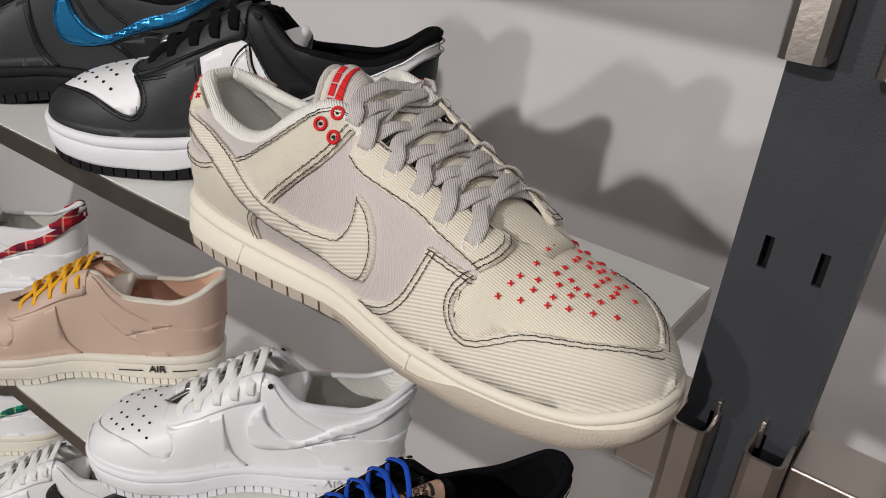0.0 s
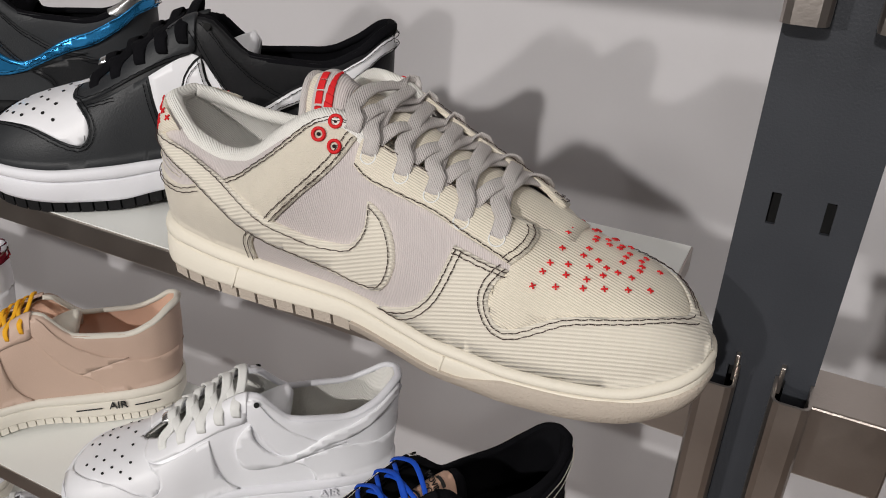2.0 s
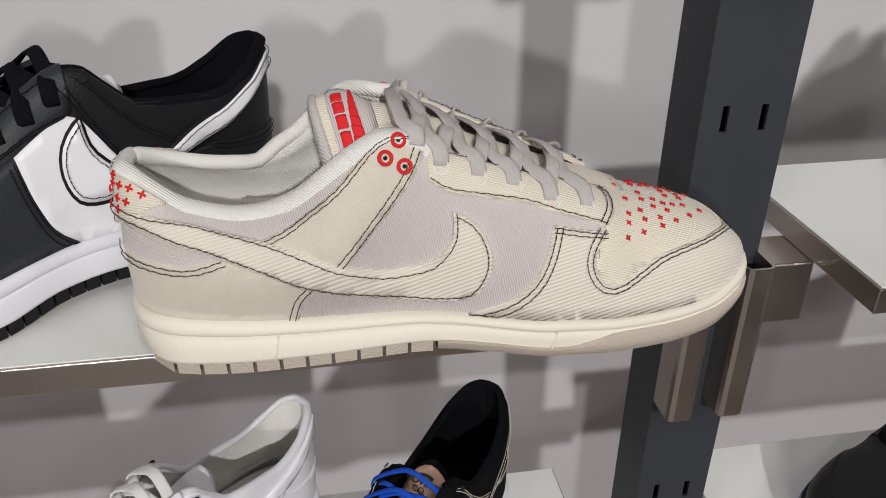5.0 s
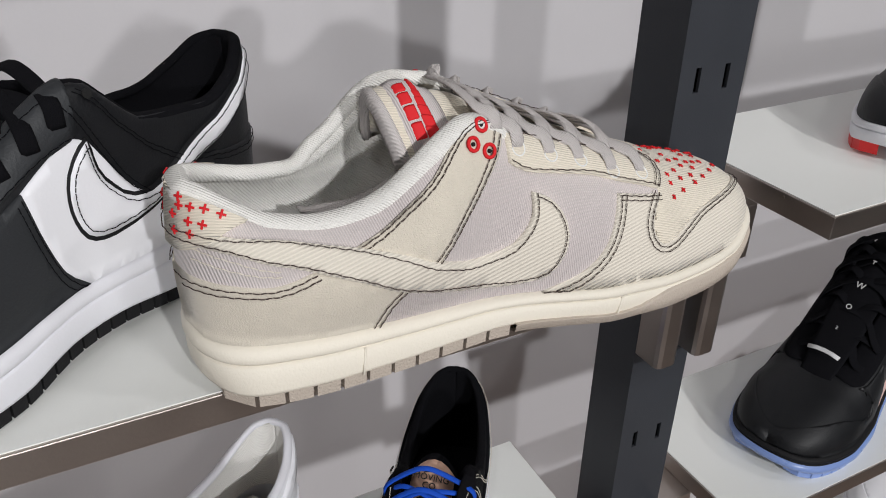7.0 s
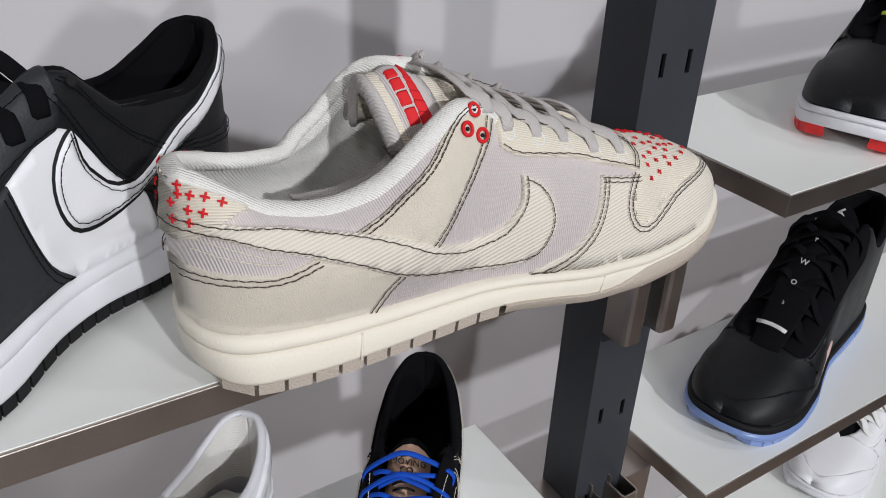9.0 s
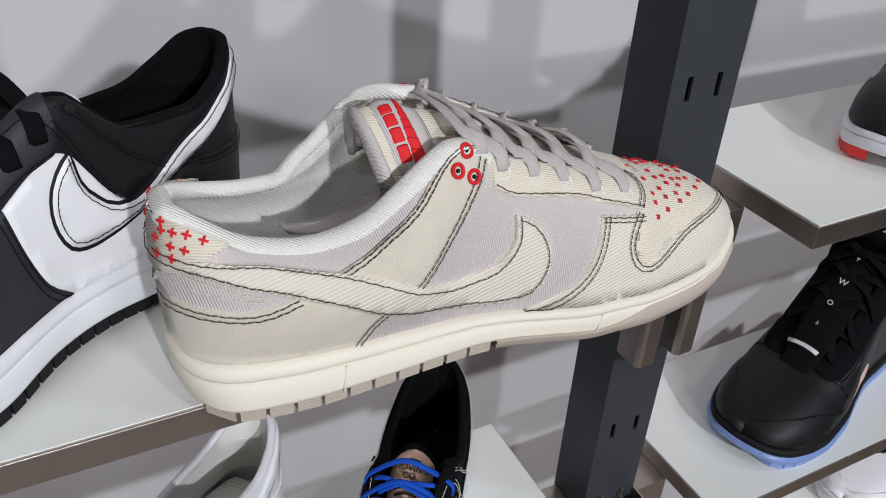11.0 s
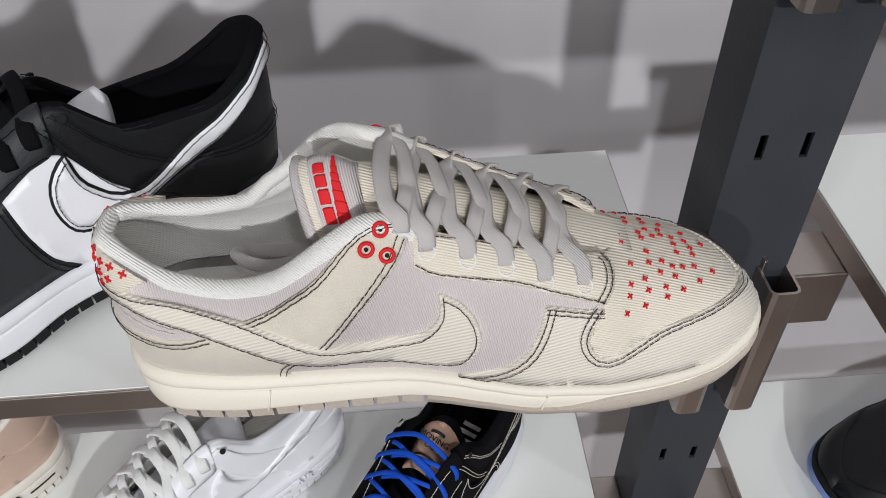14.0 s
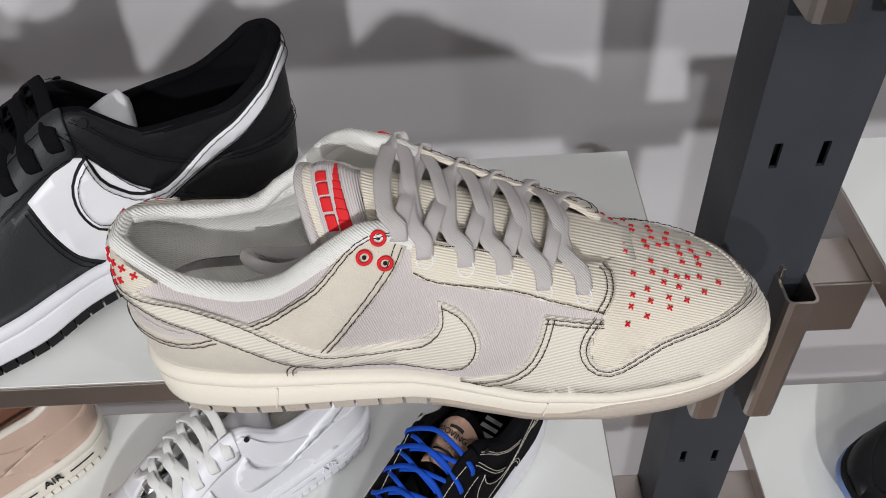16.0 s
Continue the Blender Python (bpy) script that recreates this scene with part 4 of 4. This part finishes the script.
def flat_text(name, body, size, m, mat, parent, deep=0.0004, label=""):
    """Printed or embossed words, in the built-in font, centred on the pose m."""
    data = bpy.data.curves.new(name, "FONT")
    data.body, data.size, data.extrude, data.align_x, data.align_y, data.resolution_u = body, size, deep, "CENTER", "CENTER", 3
    ob = new(name, data)
    me = bpy.data.meshes.new_from_object(ob.evaluated_get(bpy.context.evaluated_depsgraph_get()))
    bpy.data.objects.remove(ob)
    me.transform(m)
    me.materials.clear()
    me.materials.append(mat)
    made = new(name, me)
    made.parent = parent
    return tagged(made, label)


def grown(outline_pts, by):
    """An outline a little larger all round."""
    h = 0.085
    P = [(x, s * h) for x, s in outline_pts]
    area = sum(a[0] * b[1] - b[0] * a[1] for a, b in zip(P, P[1:] + P[:1]))
    sign = 1 if area > 0 else -1
    out = []
    for i, p in enumerate(P):
        a, b = P[i - 1], P[(i + 1) % len(P)]
        t = (b[0] - a[0], b[1] - a[1])
        l = math.hypot(*t) or 1.0
        out.append((p[0] + sign * by * t[1] / l, max(0.0, (p[1] - sign * by * t[0] / l) / h)))
    return out


def standing(x, y, z, deg):
    return pose(x, y, z, 0, 0, deg)



DISPLAY = display_cut()
DISPLAY_HOLES = [(0.1351, 0.846), (0.1452, 0.763), (0.1619, 0.779), (0.1777, 0.779), (0.1941, 0.710), (0.2109, 0.725)]
TOE_CROSSES = [(0.2299, 0.509), (0.239, 0.556), (0.2496, 0.626), (0.2318, 0.623), (0.2412, 0.668), (0.2496, 0.703), (0.2576, 0.688), (0.2663, 0.77), (0.2742, 0.873), (0.2332, 0.699), (0.2403, 0.75), (0.2484, 0.815), (0.255, 0.792), (0.2598, 0.875), (0.2656, 0.893), (0.235, 0.848), (0.2445, 0.952), (0.2441, 0.878), (0.2505, 0.9), (0.2549, 0.869), (0.2594, 0.975), (0.2671, 0.981), (0.2333, 0.98)]
HEEL_CROSSES = [(0.0092, 0.818), (0.0122, 0.755), (0.016, 0.784), (0.0209, 0.792), (0.0078, 0.644), (0.0115, 0.639), (0.0153, 0.659), (0.0093, 0.735), (0.0117, 0.561), (0.008, 0.539)]
main, last = sneaker("cream_sneaker", standing(-0.324, -0.040, 1.2, 0), "cream canvas sneaker with dark stitching and red crosses", dict(body=LILAC_CANVAS, toe=CREAM_CORD, vamp=CREAM_TWILL, stay=CREAM_TWILL, ankle=OAT_SUEDE, heel=OAT_SUEDE, swoosh=CREAM_CORD, collar=LINING, lining=LINING, tongue=CREAM_TWILL, lace=LACE_GREY, mid=SOLE_CREAM, out=SOLE_GUM, thread=THREAD), DisplayLast(), DISPLAY_HOLES, lugs=11, rim_wide=0.0098, lace_wide=0.0078, cut=DISPLAY)
for side in (-1, 1):
    for rise in (0.0, 0.055):
        mesh_part("heel_stitching", *stitches(last, [(0.010, 0.40 + rise), (0.024, 0.425 + rise), (0.040, 0.455 + rise * 0.5)], side, 0.0006), PALE_THREAD, main, "cream stitches", False, "stuff")
    patch = mesh_part("heel_patch", *overlay(last, DISPLAY["patch"], side, 0.0026, 0.0036, sharp=True), CREAM_TWILL, main, "cream heel patch")
    lots = [cross_on(last, x, s, side, 0.0018, 0.0028, 0.1) for x, s in HEEL_CROSSES]
    mesh_part("heel_cross", *join(lots), RED, patch, "red cross stitches", False, "stuff")
    for x, s in ((0.1273, 0.86), (0.1213, 0.718), (0.1293, 0.665)):
        eyelet = mesh_part("eyelet", *ring_on(last, x, s, side, 0.0027, 0.0016, 0.0018), RED, main, "red stitched eyelet")
        # The eyelet isn't pierced; a black disc paints the shade in it.
        mesh_part("eyelet_hole", *dot_on(last, x, s, side, 0.0009, 0.0021), DARK, eyelet, "dark hole", False)
    lots = []
    for x, s in TOE_CROSSES:
        lots.append(cross_on(last, x, s, side, 0.0014, 0.0009, 0.5))
    mesh_part("toe_cross", *join(lots), RED, main, "red cross stitches", False, "stuff")

woven = tongue_patch(last, main, "tongue_label", 0.80, 0.965, -0.97, 0.12, LILAC_CANVAS, "pale woven tongue label")
for i in range(4):
    tongue_patch(last, woven, "tongue_print", 0.905, 0.945, -0.90 + 0.19 * i, -0.75 + 0.19 * i, RED, "red printed block", 0.0019)
for i in range(8):
    a, b, c = -0.92 + 0.12 * i, 0.895 - 0.003 * i, 0.042 * (1 - i / 8.5)
    tongue_patch(last, woven, "tongue_stripe", b - c, b, a, a + 0.121, RED, "tapered red printed stripe", 0.0019)
loop = [(0.112, -0.006, 0.092), (0.098, -0.011, 0.080), (0.082, -0.012, 0.073), (0.068, -0.006, 0.070), (0.060, 0.005, 0.066), (0.066, 0.012, 0.060), (0.082, 0.010, 0.061), (0.100, 0.004, 0.070), (0.113, 0.002, 0.082)]
mesh_part("lace_loop", *sweep(spline(loop, 0.003), 0.0062, 0.0017, (0.3, -0.6, 0.7)), LACE_GREY, main, "loose loop of lace inside the shoe")


def bars(shoe, last, side, x, z, mat, name="sole_print", words="AIR", size=0.0105, wing=0.022, out=0.0035):
    """A word with a line before and after it on the side of the sole."""
    y = side * (last.w(x) + out)
    turn = Matrix(((-side, 0, 0, x), (0, 0, side, y), (0, 1, 0, z), (0, 0, 0, 1)))
    flat_text(name, words, size, turn, mat, shoe, 0.0006)
    for a, b in ((x - 0.014, x - 0.014 - wing), (x + 0.014, x + 0.014 + wing)):
        pts = [(a + (b - a) * i / 6, side * (last.w(a + (b - a) * i / 6) + out - 0.0004), z - 0.002) for i in range(7)]
        mesh_part("sole_line", *sweep(pts, 0.0012, 0.0012, (0, side, 0)), mat, shoe)


for side in (-1, 1):
    for x, s in DISPLAY_HOLES[1:]:
        mesh_part("lace_hole", *ring_on(last, x, s - 0.01, side, 0.0034, 0.0008, 0.0016), WHITE_LACE, main, "white lace hole rim")
mesh_part("tongue_edge", *sweep([tongue_point(last, 1.0, -1 + i / 8, -0.0035) for i in range(17)], 0.0045, 0.0085, (0, 0, 1)), LACE_GREY, main, "rolled pale grey tongue edge")
mesh_part("lace_end", *sweep(spline([(0.118, -0.020, 0.088), (0.104, -0.016, 0.077), (0.088, -0.008, 0.068), (0.070, -0.012, 0.062), (0.064, -0.017, 0.066), (0.070, -0.021, 0.072), (0.086, -0.019, 0.074), (0.102, -0.021, 0.079), (0.114, -0.025, 0.086)], 0.003), 0.0085, 0.0018, (0.1, -0.7, 0.7)), LACE_GREY, main, "loose lace end tucked inside")



def bar_on(last, x, s, side, length, wide, out, turn=0.0, bend=0.0):
    """A small raised bar on the shoe, turn degrees from its length; bend lifts its middle sideways."""
    c = Vector(last.point(x * last.k, s, side, out))
    u = (Vector(last.point((x + 0.003) * last.k, s, side, out)) - c).normalized()
    n = (Vector(last.point(x * last.k, s, side, out + 0.003)) - c).normalized()
    v = n.cross(u)
    a, b = u * math.cos(radians(turn)) + v * math.sin(radians(turn)), v * math.cos(radians(turn)) - u * math.sin(radians(turn))
    return sweep([c + a * length * (i / 6 - 0.5) + b * bend * (1 - (i / 3 - 1) ** 2) for i in range(7)], wide, 0.0008, tuple(n), 6)


FORCE = dict(k=0.87, sole=0.0105, high=1.085, heel=0.012, fill=0.011)


def force_at(x, y, z, deg):
    """The pose of one of the leather court shoes, which are shorter than the shoe on show."""
    back = 0.0152
    return standing(x + back * math.cos(radians(deg)), y + back * math.sin(radians(deg)), z, deg)


FORCE_LOW = [(0.0, 0.60), (0.018, 0.60), (0.036, 0.54), (0.060, 0.46), (0.090, 0.32), (0.117, 0.185), (0.133, 0.150), (0.145, 0.18), (0.150, 0.30), (0.147, 0.43), (0.1355, 0.53)]
FORCE_HIGH = [(0.1355, 0.53), (0.1335, 0.40), (0.1265, 0.32), (0.115, 0.29), (0.094, 0.37), (0.068, 0.56), (0.043, 0.69), (0.012, 0.74), (0.0, 0.74)]
FORCE_SWOOSH = dense(FORCE_LOW, FORCE_HIGH, [(0.0, 0.74), (0.0, 0.60)])
FORCE_RIM = grown(FORCE_SWOOSH, 0.0016)
FORCE_EDGE = [(0.150, 0.0), (0.162, 0.10), (0.169, 0.30), (0.172, 0.55)]
FORCE_MUD = dense(FORCE_EDGE, [(0.172, 0.55), (0.215, 0.60)], [(0.215, 0.60), (0.2235, 0.66)], VAMP_EDGE, [(0.2975, 1.0), (0.31, 1.0)], [(0.31, 1.0), (0.31, 0.0)], [(0.31, 0.0), (0.150, 0.0)])
FORCE_QUARTER = dense([(0.092, 0.0), (0.150, 0.0)], FORCE_EDGE, [(0.172, 0.55), (0.143, 0.57)], [(0.143, 0.57), (0.1345, 0.525)], [(0.1345, 0.525), (0.122, 0.38), (0.101, 0.27), (0.095, 0.14), (0.092, 0.0)])
FORCE_CUT = dict(COMMON, swoosh=FORCE_SWOOSH, mud=FORCE_MUD, seams=((FORCE_EDGE, -1, 2, 0.0020),) + COMMON["seams"][:1] + COMMON["seams"][2:-2] + ((FORCE_LOW, 1, 1, 0.0033), (FORCE_HIGH, 1, 1, 0.0033)))
BW = dict(body=BLACK_LEATHER, toe=GREY_LEATHER, vamp=WHITE_LEATHER, stay=GREY_LEATHER, heel=BLACK_LEATHER, swoosh=WHITE_LEATHER, collar=BLACK_CLOTH, lining=BLACK_CLOTH, tongue=WHITE_LEATHER, lace=BLACK_CLOTH, mid=WHITE_RUBBER, out=BLACK_RUBBER, thread=BLACK_CLOTH, rim=BLACK_RUBBER, quarter=WHITE_LEATHER)
bw, bw_last = sneaker("black_white_sneaker", force_at(-0.246, 0.104, 1.2, 212.5), "black and white leather sneaker with white midsole", BW, Last(**FORCE), cut=FORCE_CUT, perf=DARK, tread_count=30, extra=[("quarter", FORCE_QUARTER, "quarter", 0.0012), ("swoosh_rim", FORCE_RIM, "rim", 0.0017)])
BK = dict(body=GREY_LEATHER, toe=GREY_LEATHER, vamp=GREY_LEATHER, stay=BLACK_LEATHER, ankle=GREY_LEATHER, heel=BLACK_LEATHER, swoosh=BLUE_FOIL, collar=BLACK_CLOTH, lining=BLACK_CLOTH, tongue=BLACK_CLOTH, lace=BLACK_CLOTH, mid=BLACK_RUBBER, out=BLACK_RUBBER, tab=SILVER, thread=BLACK_CLOTH)
TAB = dense([(0.0, 0.62), (0.02, 0.66), (0.034, 0.8), (0.036, 0.98)], [(0.036, 0.98), (0.0, 0.98)], [(0.0, 0.98), (0.0, 0.62)])
blue, blue_last = sneaker("black_blue_sneaker", force_at(-0.452, 0.106, 1.2, 213), "black leather sneaker with metallic blue side mark", BK, Last(**FORCE), cut=FORCE_CUT, perf=DARK, tread_count=30, extra=[("heel_tab", TAB, "tab", 0.002)])
TN = dict(body=TAN_LEATHER, toe=TAN_LEATHER, vamp=TAN_LEATHER, stay=TAN_LEATHER, ankle=TAN_LEATHER, heel=TAN_LEATHER, collar=CREAM_RUBBER, lining=PEACH, tongue=CREAM_RUBBER, lace=YELLOW, mid=CREAM_RUBBER, out=CREAM_RUBBER)
tan, tan_last = sneaker("tan_sneaker", force_at(-0.474, 0.109, 0.926, 220), "dusty tan leather sneaker with amber laces", TN, Last(**FORCE), cut=FORCE_CUT, tread_count=34, lace_wide=0.005)
bars(tan, tan_last, 1, 0.062, 0.021, INK)
WH = dict(body=WHITE_LEATHER, toe=WHITE_LEATHER, vamp=WHITE_LEATHER, stay=WHITE_LEATHER, ankle=WHITE_LEATHER, heel=WHITE_LEATHER, swoosh=WHITE_LEATHER, collar=WHITE_RUBBER, lining=LINING, tongue=WHITE_LEATHER, lace=WHITE_LACE, mid=WHITE_RUBBER, out=WHITE_RUBBER)
white, white_last = sneaker("white_sneaker", force_at(-0.243, 0.110, 0.926, 218), "plain white leather sneaker with white laces", WH, Last(**FORCE), cut=FORCE_CUT, perf=DARK, tread_count=34)
bars(white, white_last, 1, 0.062, 0.021, WHITE_RUBBER)
BL = dict(body=BLACK_CLOTH, toe=BLACK_CLOTH, vamp=BLACK_CLOTH, stay=BLACK_CLOTH, heel=BLACK_CLOTH, swoosh=BLACK_CLOTH, collar=BLACK_CLOTH, lining=BLACK_CLOTH, tongue=BLACK_CLOTH, lace=ROYAL, mid=WHITE_RUBBER, out=WHITE_RUBBER, thread=PALE_THREAD)
canvas, canvas_last = sneaker("black_canvas_sneaker", force_at(-0.104, 0.110, 0.926, 233), "black canvas sneaker with royal blue cord laces", BL, Last(**FORCE), cut=FORCE_CUT, lace_wide=0.0042, tread_count=30)
tag = tongue_patch(canvas_last, canvas, "leather_label", 0.62, 0.93, -0.75, 0.75, PEACH, "peach leather tongue label")
HT = dict(body=BLACK_LEATHER, toe=BLACK_LEATHER, stay=BLACK_CLOTH, collar=BLACK_CLOTH, lining=BLACK_CLOTH, tongue=BLACK_CLOTH, lace=BLACK_CLOTH, mid=BLACK_RUBBER, out=ICE_BLUE, wing=PINK)
WING = dense([(0.150, 0.0), (0.186, 0.0)], [(0.186, 0.0), (0.196, 0.12), (0.165, 0.16), (0.150, 0.0)])
high, high_last = sneaker("black_high_sneaker", standing(0.418, 0.066, 0.926, 195), "black leather basketball shoe with ice blue sole", HT, Last(1.0, cuff=0.045), extra=[("side_wing", WING, "wing", 0.0014)], band=ICE_BLUE)
HR = dict(HT, mid=WHITE_RUBBER, out=SOLE_RED, wing=None)
red, red_last = sneaker("black_red_sneaker", standing(0.452, 0.070, 1.2, 198), "black suede basketball shoe with white and red sole", HR, Last(1.0, cuff=0.045), band=None)
RP = dict(WH, swoosh=RED_PLAID, tab=RED_PLAID)
sneaker("red_plaid_sneaker", force_at(-0.690, 0.096, 0.926, 222), "white leather sneaker with red plaid side mark and heel", RP, Last(**FORCE), cut=FORCE_CUT, extra=[("heel_tab", TAB, "tab", 0.002)])
BS = dict(WH, swoosh=DEEP_BLUE, tab=RED)
sneaker("blue_mark_sneaker", force_at(-0.905, 0.096, 0.926, 222), "white leather sneaker with blue side mark", BS, Last(**FORCE), cut=FORCE_CUT, extra=[("heel_tab", TAB, "tab", 0.002)])
GP = dict(WH, swoosh=GREEN_PLAID, mid=CREAM_RUBBER, out=CREAM_RUBBER)
sneaker("green_plaid_sneaker", force_at(-0.790, 0.096, 0.652, 222), "white leather sneaker with green plaid side mark", GP, Last(**FORCE), cut=FORCE_CUT)
NS = dict(WH, swoosh=INK, mid=CREAM_RUBBER)
neon, neon_last = sneaker("white_neon_sneaker", force_at(-0.570, 0.096, 0.652, 222), "white leather sneaker with neon yellow lace tag", NS, Last(**FORCE), cut=FORCE_CUT)
MS = dict(WH, swoosh=INK, tongue=BLACK_CLOTH)
sneaker("white_low_sneaker", standing(0.710, 0.09, 0.652, 193), "white leather sneaker with small black side mark", MS, Last(1.0))

# ---- small details on the shoes ----
for shoe, form, mat in ((bw, bw_last, DARK), (white, white_last, DARK), (blue, blue_last, DARK), (canvas, canvas_last, DARK)):
    for side in (-1, 1):
        # Uncut lace hole: its shade is a black disc on the leather.
        mesh_part("lace_hole", *dot_on(form, 0.1290, 0.80, side, 0.0022, 0.0024), mat, shoe, "punched lace hole", False)
for shoe, form, mat in ((bw, bw_last, SILVER), (white, white_last, SILVER), (canvas, canvas_last, BRASS)):
    x = 0.214 * form.k
    plate = [(x - 0.004, -0.006 + 0.0024 * i, form.ht(x) + 0.0125 - 0.00035 * (i - 2.5) ** 2) for i in range(6)]
    mesh_part("lace_plate", *sweep(plate, 0.0078, 0.0022, (0.3, 0, 1), 10), mat, shoe, "small metal plate on the laces")
mesh_part("small_mark", *join([bar_on(blue_last, 0.236, 0.13, 1, 0.020, 0.0036, 0.003, 12, -0.0035)]), PALE_PRINT, blue, "small pale curved mark")
mesh_part("lining_accent", *bar_on(blue_last, 0.118, 0.97, 1, 0.006, 0.003, -0.006, 0), RED, blue, "red accent inside the collar")
mesh_part("lace_tag", *sweep([tongue_point(neon_last, u, 0, 0.012) for u in (0.42, 0.47, 0.52, 0.57)], 0.010, 0.002, (0.4, 0, 1)), NEON, neon, "neon yellow lace tag")
for i, (u, v0, v1) in enumerate(((0.665, -0.45, 0.35), (0.70, -0.5, 0.45))):
    tongue_patch(canvas_last, tag, "label_print", u, u + 0.012, v0, v1, INK, "small dark printed line", 0.0022)


def tongue_words(last, parent, words, size, u, mat, v=0.0, lift=0.0022):
    """Words across the tongue, read from the toe."""
    c = Vector(tongue_point(last, u, v, lift))
    across = (Vector(tongue_point(last, u, v + 0.1, lift)) - c).normalized()
    up = (Vector(tongue_point(last, min(1, u + 0.03), v, lift)) - c).normalized()
    n = across.cross(up)
    m = Matrix(((across.x, up.x, n.x, c.x), (across.y, up.y, n.y, c.y), (across.z, up.z, n.z, c.z), (0, 0, 0, 1)))
    return flat_text("label_words", words, size, m, mat, parent, 0.0003)


tongue_words(canvas_last, tag, "MOVING", 0.0062, 0.805, INK)
tongue_words(canvas_last, tag, "CO.", 0.0062, 0.762, INK)
tongue_patch(canvas_last, tag, "label_print", 0.84, 0.86, -0.28, 0.28, INK, "dark printed bar", 0.0022)
for side in (-1, 1):
    mesh_part("insole_print", *join([sweep([(x, 0.010 * j - 0.008, canvas_last.hm(x) + 0.0135) for j in (0, 0.5, 1, 1.5)], 0.004, 0.0004, (0, 0, 1)) for x in (0.055, 0.062, 0.069)]), PALE_PRINT, canvas, "pale printed bars on the insole", False, "stuff") if side > 0 else None
for words, u, size in (("W", 0.40, 0.0075), ("O", 0.30, 0.0065), ("T", 0.52, 0.0055), ("3", 0.20, 0.0045)):
    tongue_words(high_last, high, words, size, u, PALE_PRINT, 0.0, 0.0150)
mesh_part("toe_print", *sweep([tongue_point(high_last, 0.10, v, 0.013) for v in (-0.8, -0.4, 0, 0.4, 0.8)], 0.0042, 0.0012, (0.5, 0, 1)), PALE_PRINT, high, "pale printed bar over the toe")
mesh_part("tongue_mark", *join([sweep([tongue_point(high_last, u0, v0, 0.002), tongue_point(high_last, u1, v1, 0.002)], 0.0022, 0.0008, (0.5, 0, 1)) for u0, v0, u1, v1 in ((0.80, -0.15, 0.86, 0.0), (0.86, 0.0, 0.90, 0.12), (0.86, 0.0, 0.83, 0.22), (0.80, 0.12, 0.86, 0.0))]), PALE_PRINT, high, "small pale emblem")
mesh_part("toe_print", *sweep([tongue_point(red_last, 0.10, v, 0.013) for v in (-0.8, -0.4, 0, 0.4, 0.8)], 0.0042, 0.0012, (0.5, 0, 1)), NEON, red, "yellow printed bar over the toe")
